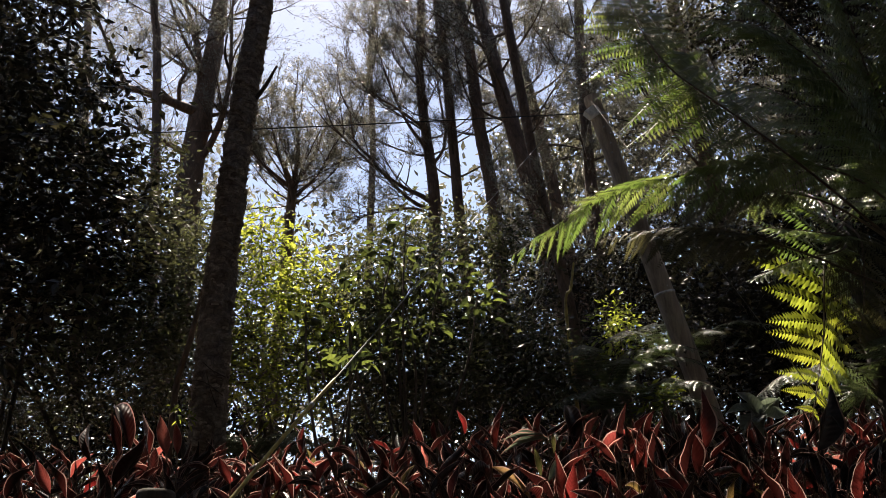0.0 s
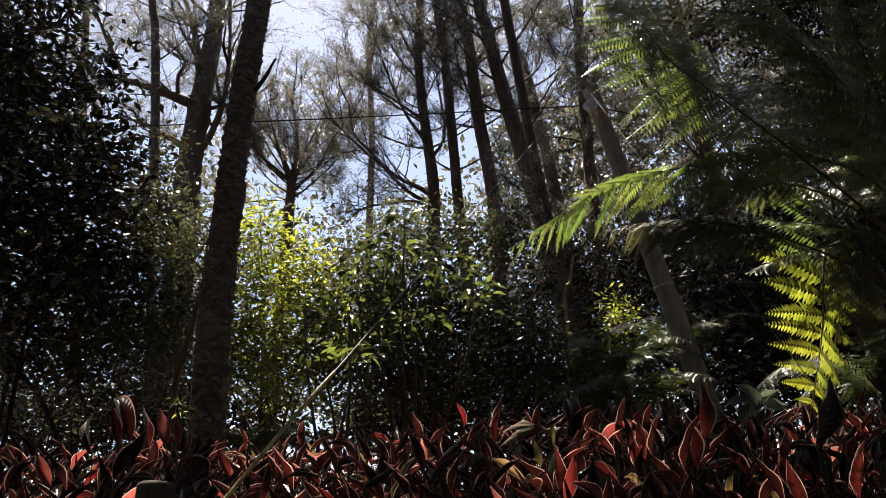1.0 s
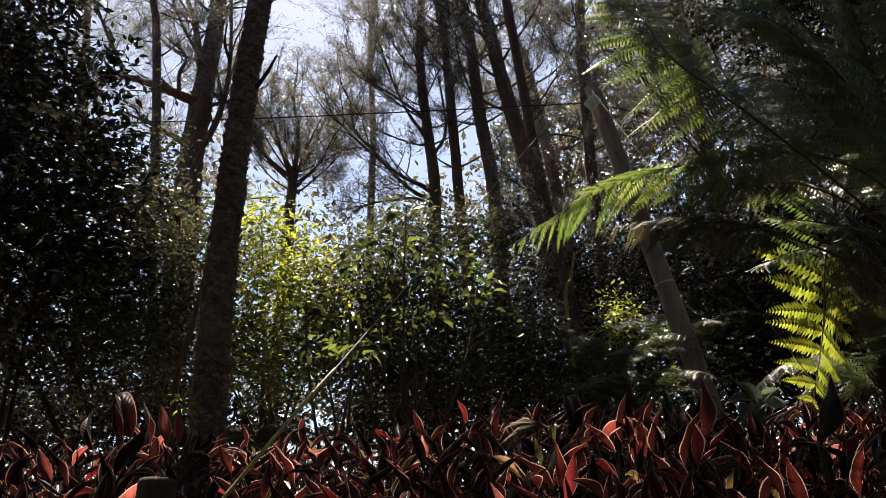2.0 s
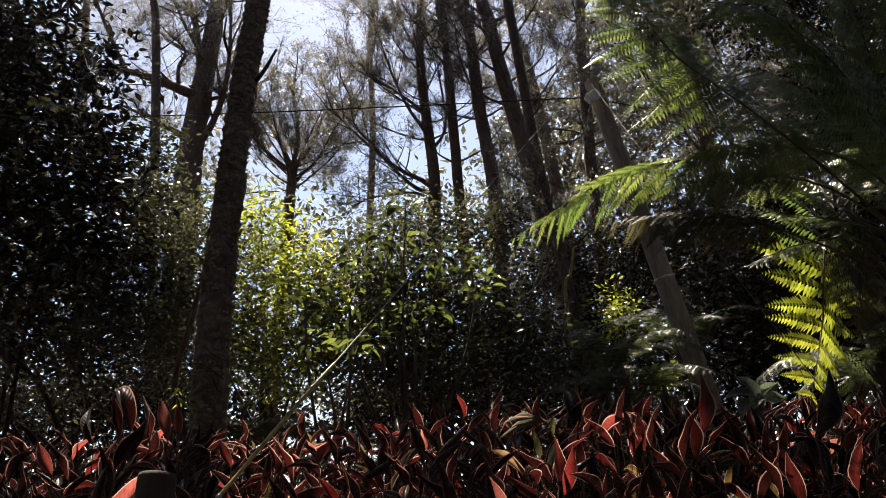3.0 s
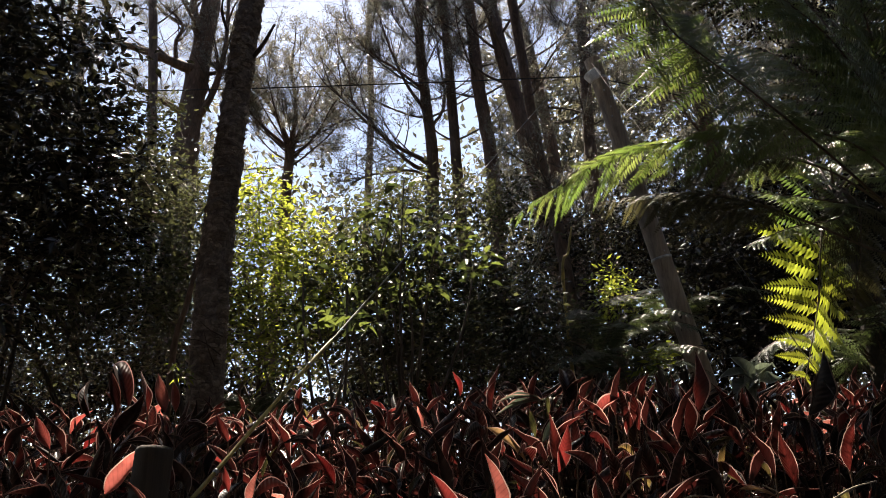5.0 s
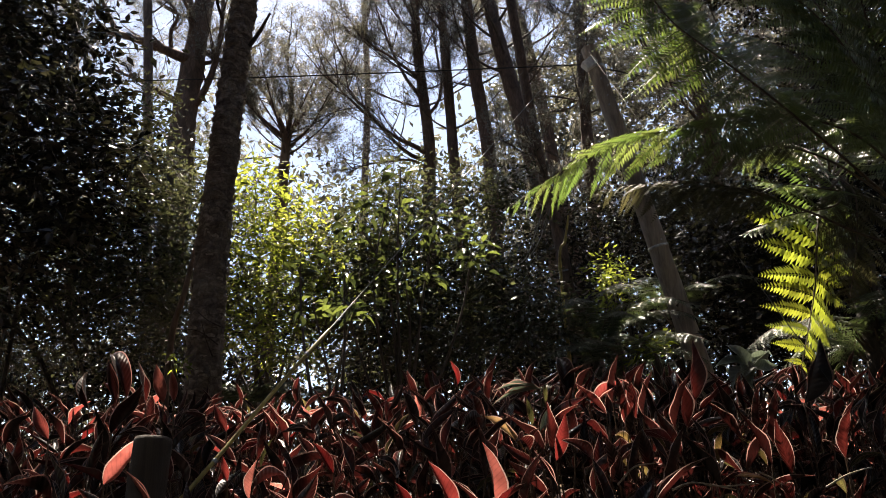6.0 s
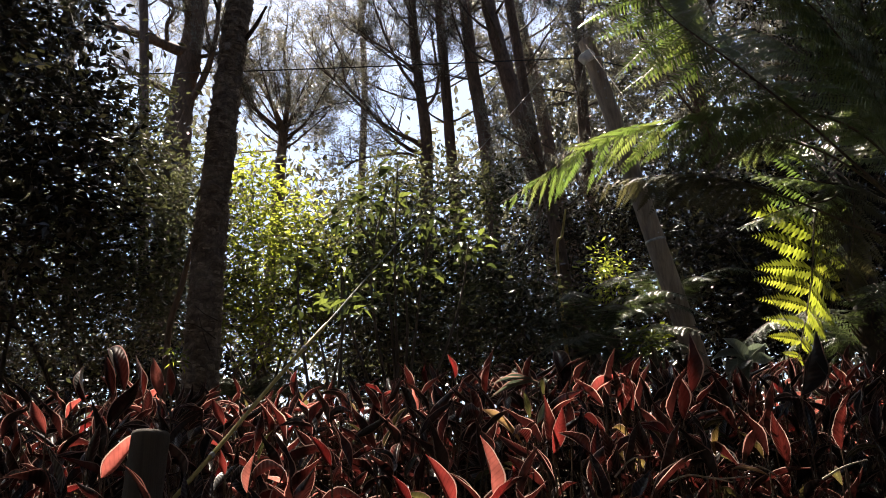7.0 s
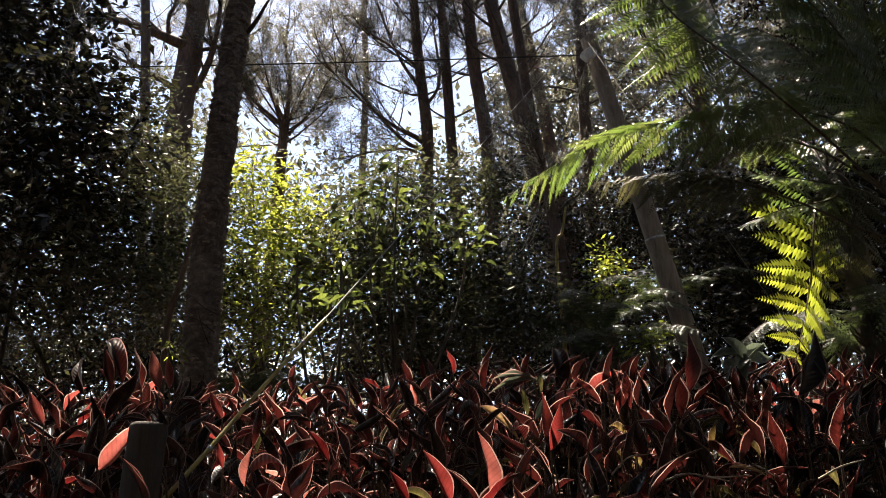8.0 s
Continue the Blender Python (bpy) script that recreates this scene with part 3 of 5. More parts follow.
    for a, b, c in (((-1.65, 6.10, 3.16), (-1.78, 6.00, 3.25), (-1.93, 5.90, 3.25)), ((-1.69, 6.10, 3.07), (-1.72, 6.00, 3.18), (-1.74, 5.90, 3.31)), ((-1.64, 6.10, 3.31), (-1.72, 6.00, 3.34), (-1.77, 5.90, 3.38))):
        twigs.extend(tube(curve_through([a, b, c], 7), np.linspace(0.006, 0.003, 7), 5, cap=False))
    piece("twig_spray", twigs, M_TWIG, tree, "bare dry twigs by the trunk", kind="stuff")
    # crown above the view, its limbs drawn forward to shade the bed
    for k in range(15):
        way = np.array([math.cos(k * 2.4) + 0.1, math.sin(k * 2.4) + 0.45, 0.35])
        lp = wander(line[int(n * (0.8 + 0.013 * k))], way, rng.uniform(1.8, 3.4), 9, 0.07, 0.03, rng)
        limb_with_spray(tree, lp, 0.035, rng, twigs, npts, ndirs)
    q = np.concatenate(npts); q = np.repeat(q, 7, 0) + rng.normal(size=(len(q) * 7, 3)) * 0.26
    q = q[in_shade(q)]
    piece("crown", [leaves(q, rng.normal(size=q.shape), rng.normal(size=q.shape) + (0, 0, 1), 0.16, 0.06)], M_DARK_LEAF, tree, kind="stuff", smooth=False)


flaky_tree()
# old many-limbed tree behind it
conifer([(-4.60, 13.50, 8.29), (-4.58, 13.50, 9.79), (-4.47, 13.50, 11.28), (-4.34, 13.50, 12.74), (-4.29, 13.50, 14.48)], 0.3, 0.13,
        "old spreading tree with thick crooked limbs and mossy bark", 11, limbs=14, limb_from=0.45, limb_len=2.2, top=20, crown=2200, crown_r=2.6,
        own_limbs=[([(-4.50, 13.40, 11.07), (-4.81, 13.20, 11.11), (-5.21, 13.00, 11.21), (-5.77, 12.80, 11.33), (-6.19, 12.60, 11.29), (-6.69, 12.40, 11.55)], 0.12),
                   ([(-4.67, 13.40, 10.06), (-4.93, 13.30, 10.24), (-5.31, 13.20, 10.44), (-5.88, 13.00, 10.66)], 0.075),
                   ([(-4.42, 13.40, 11.49), (-4.57, 13.30, 12.29), (-4.67, 13.20, 12.96), (-4.97, 13.00, 13.88)], 0.12),
                   ([(-4.56, 13.50, 9.79), (-4.18, 13.40, 10.37), (-3.92, 13.20, 11.04), (-3.84, 13.10, 12.09), (-3.88, 13.00, 13.82)], 0.085),
                   ([(-5.77, 12.80, 11.33), (-6.05, 12.60, 11.95), (-6.39, 12.50, 12.75), (-6.75, 12.40, 13.57)], 0.06),
                   ([(-4.84, 13.20, 11.16), (-4.81, 13.00, 11.49), (-4.67, 12.90, 11.83), (-5.01, 12.80, 12.20)], 0.05)], sides=18)
conifer([(-4.42, 11.50, 7.52), (-4.60, 11.50, 9.75), (-4.78, 11.50, 11.52), (-4.93, 11.50, 12.62)], 0.085, 0.065, PINE, 12, limbs=10, limb_from=0.5, limb_len=1.2, top=18, crown=900)
# low forked tree between, seen against the sky
conifer([(-2.82, 14.50, 8.43), (-2.77, 14.50, 9.34), (-2.72, 14.50, 10.02)], 0.13, 0.09, "low forked tree with many upright wispy branches", 13, limbs=16, limb_from=0.7, limb_len=3.0, crown=0, per_tuft=15,
        own_limbs=[([(-2.74, 14.50, 9.88), (-3.06, 14.30, 10.61), (-3.40, 14.20, 11.13), (-3.66, 14.00, 11.89)], 0.06),
                   ([(-2.72, 14.50, 9.95), (-2.65, 14.50, 10.86), (-2.77, 14.50, 11.75), (-2.73, 14.50, 12.51)], 0.06),
                   ([(-2.72, 14.50, 9.88), (-2.35, 14.70, 10.68), (-2.12, 14.80, 11.54), (-1.83, 15.00, 12.36)], 0.055),
                   ([(-2.74, 14.50, 9.81), (-3.20, 14.20, 10.14), (-3.47, 14.00, 10.38), (-3.68, 13.80, 10.88)], 0.045)])
# the middle group
conifer([(0.15, 13.00, 7.12), (0.21, 13.00, 8.75), (0.12, 13.00, 10.02), (0.05, 13.00, 11.66), (0.17, 13.00, 13.77)], 0.13, 0.07, PINE, 14, limbs=22, limb_from=0.42, limb_len=2.0, top=20, crown=1600, per_tuft=10,
        own_limbs=[([(0.20, 13.00, 8.48), (-0.04, 12.90, 8.63), (-0.40, 12.70, 8.73), (-0.80, 12.50, 9.00), (-1.19, 12.30, 9.32), (-1.58, 12.10, 9.70)], 0.055),
                   ([(0.19, 13.00, 8.37), (-0.15, 12.90, 8.47), (-0.50, 12.60, 8.68), (-0.90, 12.50, 9.19), (-1.22, 12.40, 9.57), (-1.29, 12.30, 10.14)], 0.045),
                   ([(0.08, 13.00, 9.76), (-0.25, 12.80, 10.23), (-0.55, 12.60, 10.97), (-0.85, 12.50, 12.16)], 0.04),
                   ([(0.13, 13.00, 10.15), (-0.46, 12.80, 10.57), (-0.89, 12.70, 10.86), (-1.36, 12.50, 11.49)], 0.035),
                   ([(0.19, 13.00, 8.15), (-0.10, 12.90, 8.35), (-0.51, 12.60, 8.19), (-0.91, 12.50, 8.09), (-1.26, 12.40, 7.90)], 0.035),
                   ([(0.10, 13.00, 11.38), (-0.24, 12.80, 12.10), (-0.51, 12.70, 12.91), (-0.59, 12.60, 14.06)], 0.035),
                   ([(0.15, 13.00, 9.25), (0.49, 13.10, 9.93), (0.42, 13.20, 11.23), (0.36, 13.20, 12.70)], 0.04)])
conifer([(0.68, 12.50, 6.67), (0.64, 12.50, 7.76), (0.60, 12.50, 9.67), (0.56, 12.50, 11.38), (0.45, 12.50, 13.29)], 0.11, 0.075, PINE, 15, sprays=8, limbs=20, limb_from=0.4, limb_len=1.5, top=20, crown=500, per_tuft=5)
conifer([(1.21, 12.00, 6.63), (1.21, 12.00, 8.03), (1.08, 12.00, 9.56), (1.01, 12.00, 11.23), (0.86, 12.00, 12.79)], 0.13, 0.1, PINE, 16, sprays=8, limbs=18, limb_from=0.45, limb_len=1.4, top=20, crown=500, per_tuft=5)
conifer([(2.04, 11.50, 6.18), (1.87, 11.50, 7.50), (1.68, 11.50, 8.72), (1.50, 11.50, 9.79), (1.32, 11.50, 11.20), (1.19, 11.50, 12.30)], 0.15, 0.11, PINE, 17, sprays=8, limbs=18, limb_from=0.45, limb_len=1.5, top=20, crown=500, per_tuft=5)
conifer([(2.96, 15.00, 8.63), (2.75, 15.00, 10.89), (2.52, 15.00, 12.77), (2.25, 15.00, 14.13), (2.27, 15.00, 15.55)], 0.14, 0.1, PINE, 18, limbs=24, limb_from=0.3, limb_len=1.9, top=21, crown=1600, per_tuft=11)
conifer([(3.18, 13.00, 6.10), (3.14, 13.00, 7.42), (3.24, 13.00, 9.60), (3.36, 13.00, 11.78), (3.54, 13.00, 13.60)], 0.13, 0.09, PINE, 19, limbs=27, limb_from=0.25, limb_len=1.9, top=20, crown=1600, per_tuft=12)
conifer([(5.23, 12.50, 6.64), (5.31, 12.50, 8.44), (5.21, 12.50, 9.55), (5.29, 12.50, 11.28), (5.31, 12.50, 13.03)], 0.15, 0.11, PINE, 20, limbs=27, limb_from=0.22, limb_len=1.9, top=20, crown=1600, per_tuft=12)
conifer([(1.92, 9.50, 3.57), (1.85, 9.50, 4.29), (1.82, 9.50, 4.89), (1.76, 9.60, 5.90), (1.65, 9.70, 6.92)], 0.1, 0.07, PINE, 21, limbs=8, limb_from=0.6, limb_len=1.2, top=12, crown=900)
conifer([(7.99, 15.00, 8.36), (8.51, 15.00, 11.50), (8.97, 15.00, 15.20)], 0.16, 0.12, PINE, 22, limbs=31, limb_from=0.2, limb_len=2.2, top=20, crown=2000, per_tuft=12)
conifer([(-1.40, 18.00, 10.31), (-1.28, 18.00, 13.19), (-1.32, 18.00, 16.05), (-1.03, 18.00, 18.56)], 0.1, 0.06, PINE, 23, limbs=20, limb_from=0.4, limb_len=2.2, top=22, crown=900, per_tuft=7)
conifer([(-7.75, 16.00, 9.25), (-8.16, 16.00, 13.07), (-8.56, 16.00, 17.06)], 0.12, 0.08, PINE, 24, limbs=22, limb_from=0.3, limb_len=2.2, top=21, crown=1600, per_tuft=7)

# ---- shrubs and broad-leaved trees ----
def leafy(name, label, category, blobs, base, leaf, material, seed, stems=5, clusters=120, per=40, spread=0.16, bark=None, group="", tip_down=0.1):
    """A bush or small tree: stems that fork into the leafy masses, and leaves in loose clusters with gaps between."""
    rng = np.random.default_rng(seed)
    at = np.array(base, float)
    at[2] = ground_at(at[0], at[1]) - 0.05
    ob = thing(name, tuple(float(c) for c in at), label, category, group)
    vol = np.array([r[0] * r[1] * r[2] for _, r in blobs])
    share = vol / vol.sum()
    centres = []
    for (c, r), k in zip(blobs, share):
        m = max(4, int(clusters * k))
        d = unit(rng.normal(size=(m, 3))) * rng.uniform(0.35, 1.0, (m, 1)) ** 0.6
        centres.append(np.array(c) + d * np.array(r))
    centres = np.concatenate(centres)
    centres = centres[centres[:, 2] > ground_height(centres[:, 0], centres[:, 1]) + 0.1]
    for k in range(stems):
        goal = centres[rng.integers(len(centres))]
        mid = at * 0.45 + goal * 0.55 + rng.normal(size=3) * 0.12
        p0 = at + np.array([rng.normal() * 0.12, rng.normal() * 0.12, 0])
        piece("stem", tube(curve_through([p0, mid, goal], 12), np.linspace(0.024 if stems > 2 else 0.07, 0.008, 12), 7, 0.05, rng), bark or M_BARK_DARK, ob)
    tw = []
    for c in centres[:: 2]:
        way = unit(unit(c - at) * 0.6 + rng.normal(size=3) * 0.8)
        tw.extend(tube(wander(c - way * spread * 1.6, way, spread * 3, 4, 0.15, 0.05, rng), np.linspace(0.006, 0.002, 5), 3, cap=False))
    piece("twig_spray", tw, M_TWIG, ob, kind="stuff")
    q = np.repeat(centres, per, 0)
    off = rng.normal(size=q.shape) * spread
    q = q + off
    d = unit(unit(off) * (0.9, 0.9, 0.45) + rng.normal(size=q.shape) * (0.6, 0.6, 0.35) + (0, 0, -tip_down))
    upw = rng.normal(size=q.shape) * 0.75 + (0, 0, 1)
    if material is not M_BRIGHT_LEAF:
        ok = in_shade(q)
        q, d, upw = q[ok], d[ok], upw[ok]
    l = leaf[0] * rng.uniform(0.6, 1.25, len(q))
    piece("foliage", [leaves(q, d, upw, l, l * leaf[1])], material, ob, kind="stuff", smooth=False)
    return ob


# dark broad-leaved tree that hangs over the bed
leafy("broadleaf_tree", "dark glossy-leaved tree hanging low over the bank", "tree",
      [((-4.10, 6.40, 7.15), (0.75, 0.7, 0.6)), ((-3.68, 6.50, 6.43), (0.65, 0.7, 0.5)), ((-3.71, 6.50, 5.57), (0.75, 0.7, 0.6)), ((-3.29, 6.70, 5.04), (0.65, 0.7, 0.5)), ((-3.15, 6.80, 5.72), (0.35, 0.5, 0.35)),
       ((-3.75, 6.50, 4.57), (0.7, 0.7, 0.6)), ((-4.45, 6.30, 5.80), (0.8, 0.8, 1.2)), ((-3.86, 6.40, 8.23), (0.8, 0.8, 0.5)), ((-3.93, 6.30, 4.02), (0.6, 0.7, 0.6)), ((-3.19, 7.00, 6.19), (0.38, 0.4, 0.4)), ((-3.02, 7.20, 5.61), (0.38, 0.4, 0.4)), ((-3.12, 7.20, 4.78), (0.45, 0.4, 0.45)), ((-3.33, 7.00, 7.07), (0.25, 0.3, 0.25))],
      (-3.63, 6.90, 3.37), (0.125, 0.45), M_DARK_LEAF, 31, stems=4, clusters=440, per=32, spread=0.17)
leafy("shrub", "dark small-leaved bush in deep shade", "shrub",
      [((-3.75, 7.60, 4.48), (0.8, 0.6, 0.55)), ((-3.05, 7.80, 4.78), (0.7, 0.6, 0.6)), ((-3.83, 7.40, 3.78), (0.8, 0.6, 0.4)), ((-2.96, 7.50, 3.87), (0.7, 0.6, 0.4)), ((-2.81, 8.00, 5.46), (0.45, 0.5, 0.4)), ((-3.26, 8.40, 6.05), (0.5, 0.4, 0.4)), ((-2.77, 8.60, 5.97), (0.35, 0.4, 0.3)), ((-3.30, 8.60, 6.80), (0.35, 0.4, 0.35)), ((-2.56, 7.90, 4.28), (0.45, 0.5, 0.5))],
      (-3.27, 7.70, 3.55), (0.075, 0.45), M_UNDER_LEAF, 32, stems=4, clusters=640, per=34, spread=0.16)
leafy("shrub", "sunlit bush with bright yellow-green leaves", "shrub",
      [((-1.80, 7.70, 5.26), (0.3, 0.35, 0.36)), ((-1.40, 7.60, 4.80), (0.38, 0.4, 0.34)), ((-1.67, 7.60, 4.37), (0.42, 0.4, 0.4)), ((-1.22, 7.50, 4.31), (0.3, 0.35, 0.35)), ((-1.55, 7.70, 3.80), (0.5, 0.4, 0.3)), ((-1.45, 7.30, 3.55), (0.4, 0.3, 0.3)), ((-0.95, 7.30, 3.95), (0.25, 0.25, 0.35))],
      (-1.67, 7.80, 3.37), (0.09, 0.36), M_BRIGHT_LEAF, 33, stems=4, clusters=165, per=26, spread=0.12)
# second bush in darker leaves, added as the sunlit bush's inner shade
leafy("shrub", "olive-green bush standing in for the sunlit bush's shaded leaves", "shrub",
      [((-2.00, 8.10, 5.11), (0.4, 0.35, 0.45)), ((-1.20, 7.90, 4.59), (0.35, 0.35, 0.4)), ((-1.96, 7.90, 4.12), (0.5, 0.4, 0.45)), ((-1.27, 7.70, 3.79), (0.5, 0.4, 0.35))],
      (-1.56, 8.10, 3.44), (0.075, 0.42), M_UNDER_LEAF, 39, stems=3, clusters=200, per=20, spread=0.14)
leafy("shrub", "shaded bush with mid-green leaves among the trunks", "shrub",
      [((-0.71, 7.90, 4.43), (0.5, 0.5, 0.5)), ((-0.12, 8.00, 4.44), (0.6, 0.5, 0.6)), ((0.54, 8.00, 4.15), (0.6, 0.5, 0.55)), ((-0.65, 7.70, 3.64), (0.55, 0.5, 0.35)), ((0.08, 7.60, 3.51), (0.6, 0.5, 0.35)), ((0.96, 7.80, 3.70), (0.55, 0.5, 0.45)), ((-0.73, 8.30, 5.30), (0.35, 0.35, 0.25)), ((-0.14, 8.30, 5.39), (0.4, 0.4, 0.3)), ((0.46, 8.30, 5.37), (0.4, 0.4, 0.3)), ((1.01, 8.30, 5.31), (0.35, 0.35, 0.35)), ((-0.33, 8.30, 5.77), (0.25, 0.25, 0.15))],
      (0.01, 7.90, 3.19), (0.075, 0.45), M_UNDER_LEAF, 34, stems=6, clusters=640, per=32, spread=0.15)
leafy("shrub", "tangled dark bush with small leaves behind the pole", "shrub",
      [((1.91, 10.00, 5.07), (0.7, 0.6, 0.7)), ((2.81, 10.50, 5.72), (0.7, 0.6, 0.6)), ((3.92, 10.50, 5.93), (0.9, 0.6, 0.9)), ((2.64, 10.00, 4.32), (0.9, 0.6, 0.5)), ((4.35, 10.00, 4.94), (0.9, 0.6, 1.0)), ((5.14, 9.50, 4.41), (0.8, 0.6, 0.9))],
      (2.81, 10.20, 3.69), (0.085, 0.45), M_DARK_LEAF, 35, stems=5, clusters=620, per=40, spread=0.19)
# added to fill the black shade there; the darkness is in the leaf colour
leafy("shrub", "tall near-black bush added to fill the shade behind the tree ferns", "shrub",
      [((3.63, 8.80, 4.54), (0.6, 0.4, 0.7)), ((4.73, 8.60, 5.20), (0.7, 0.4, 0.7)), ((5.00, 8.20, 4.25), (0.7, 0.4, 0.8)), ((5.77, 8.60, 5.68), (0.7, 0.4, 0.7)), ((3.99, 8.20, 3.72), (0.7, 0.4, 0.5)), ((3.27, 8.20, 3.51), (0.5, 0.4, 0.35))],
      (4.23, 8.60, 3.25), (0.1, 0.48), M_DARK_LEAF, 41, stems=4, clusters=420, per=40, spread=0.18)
# stands in for shaded pines; the deep shade is in its dark leaves
leafy("broadleaf_tree", "tall dark tree added in place of shaded pines behind the tree ferns", "tree",
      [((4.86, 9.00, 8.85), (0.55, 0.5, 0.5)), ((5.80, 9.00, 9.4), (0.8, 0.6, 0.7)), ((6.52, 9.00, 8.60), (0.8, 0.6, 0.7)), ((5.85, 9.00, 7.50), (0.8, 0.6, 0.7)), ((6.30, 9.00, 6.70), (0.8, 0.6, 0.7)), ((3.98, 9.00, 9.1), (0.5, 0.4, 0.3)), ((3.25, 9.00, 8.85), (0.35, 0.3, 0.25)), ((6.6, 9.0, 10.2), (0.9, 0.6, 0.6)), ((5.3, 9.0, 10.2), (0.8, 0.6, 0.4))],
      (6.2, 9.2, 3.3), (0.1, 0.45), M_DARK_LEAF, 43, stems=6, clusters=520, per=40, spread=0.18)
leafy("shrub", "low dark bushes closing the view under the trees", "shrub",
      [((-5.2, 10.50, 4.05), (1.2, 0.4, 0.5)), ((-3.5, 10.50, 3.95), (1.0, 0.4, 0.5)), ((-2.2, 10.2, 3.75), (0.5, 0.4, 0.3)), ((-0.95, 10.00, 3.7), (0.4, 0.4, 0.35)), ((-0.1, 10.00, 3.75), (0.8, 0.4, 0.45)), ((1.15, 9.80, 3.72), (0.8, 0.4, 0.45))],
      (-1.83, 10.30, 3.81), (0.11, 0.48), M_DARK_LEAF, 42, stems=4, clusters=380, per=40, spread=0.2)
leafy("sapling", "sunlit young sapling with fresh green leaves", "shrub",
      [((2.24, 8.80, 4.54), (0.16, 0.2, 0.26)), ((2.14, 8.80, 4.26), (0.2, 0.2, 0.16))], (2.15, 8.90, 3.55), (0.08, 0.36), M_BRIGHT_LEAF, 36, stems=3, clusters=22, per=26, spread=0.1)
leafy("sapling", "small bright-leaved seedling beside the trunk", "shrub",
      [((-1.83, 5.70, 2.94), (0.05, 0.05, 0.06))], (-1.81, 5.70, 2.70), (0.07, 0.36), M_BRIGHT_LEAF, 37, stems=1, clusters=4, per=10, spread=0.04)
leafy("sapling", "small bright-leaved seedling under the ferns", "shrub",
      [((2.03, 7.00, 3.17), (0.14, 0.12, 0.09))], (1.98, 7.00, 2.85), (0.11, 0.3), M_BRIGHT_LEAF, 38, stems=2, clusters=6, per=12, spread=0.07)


def far_woods():
    """The shaded wood beyond, where single trees can no longer be told apart."""
    rng = np.random.default_rng(40)
    m = 2700
    x = np.r_[rng.uniform(-14, 15, m - 1000), rng.uniform(2.0, 13, 1000)]; y = rng.uniform(15, 21, m)
    low = ground_height(x, y)
    head = 6.9 + 1.0 / (1 + np.exp((x + 1.0) * 1.5)) + 0.9 * np.sin(x * 1.1) + 0.7 * np.sin(x * 2.7 + 1) + 6.5 / (1 + np.exp(-(x - 3.0) * 1.2)) + 1.5 / (1 + np.exp((x + 6) * 1.2))
    z = low + rng.uniform(0.0, 1.0, m) ** 1.2 * head
    open_side = (x < -1.0) & (rng.random(m) < 0.4) & (z > low + 1.5)
    x, y, z = x[~open_side], y[~open_side], z[~open_side]
    q = np.repeat(np.stack([x, y, z], -1), 36, 0)
    off = rng.normal(size=q.shape) * 0.36
    q = q + off
    l = rng.uniform(0.14, 0.27, len(q))
    me = mesh_of("far_woods", [leaves(q, unit(off) + rng.normal(size=q.shape) * 0.5, rng.normal(size=q.shape) * 0.6 + (0, 0, 1), l, l * 0.48)], M_FAR_LEAF, False)
    tagged(new("far_woods", me), "dense shaded thicket beyond the nearer trunks", "woodland", kind="stuff")


far_woods()


def added_shade_trees():
    """Unseen tall leafy trees, added behind, above and beside the camera to block sky light."""
    rng = np.random.default_rng(45)
    spots = [(-5.5, -4.0), (-1.8, -4.8), (2.2, -4.2), (5.8, -3.6), (-7.5, 0.5), (7.8, 1.0), (0.3, -8.5), (-8.5, -7.0), (8.0, -8.0), (4.6, -0.6), (-4.4, -0.6), (0.6, -2.6), (-8.6, 4.2), (9.2, 4.6), (-10.2, 9.0), (10.6, 9.6), (-11.0, 14.0)]
    for k, (x, y) in enumerate(spots):
        g = ground_at(x, y)
        ob = thing("broadleaf_tree", (x, y, g - 0.1), "unseen dense broad-leaved tree added across the path to block sky light" if k < 12 else "unseen dense broad-leaved tree added at the side to block sky light", "tree", "trees round the clearing")
        h = rng.uniform(8.5, 11) + (2.5 if k > 8 else 0)
        piece("trunk", tube(wander((x, y, g - 0.1), (rng.normal() * 0.05, rng.normal() * 0.05, 1), h, 16, 0.03, 0.05, rng), np.linspace(0.2, 0.06, 17), 12, 0.04, rng), M_BARK_DARK, ob)
        over = 8 < k < 12
        m = 200 if over else 130
        c = np.array([x, y, g + h * 0.58]) + unit(rng.normal(size=(m, 3))) * rng.uniform(0.3, 1, (m, 1)) ** 0.5 * ((3.9, 4.2, h * 0.36) if over else (2.6, 2.6, h * 0.52)) + ((0, 0.9, 1.8) if over else (0, 0, 0))
        c = c[(c[:, 2] > g + 0.3) & ((not over) | (c[:, 2] > 3.2 + 1.3 * np.abs(c[:, 1])) | (c[:, 1] < -1))]
        q = np.repeat(c, 40, 0) + rng.normal(size=(len(c) * 40, 3)) * 0.42
        near = (np.hypot(q[:, 0], q[:, 1]) < 1.8) & (q[:, 2] < 4.5)
        q = q[~near]
        l = rng.uniform(0.24, 0.4, len(q))
        piece("crown", [leaves(q, rng.normal(size=q.shape) + (0, 0, -0.4), rng.normal(size=q.shape) * 0.6 + (0, 0, 1), l, l * 0.5)], M_DARK_LEAF, ob, kind="stuff", smooth=False)


added_shade_trees()


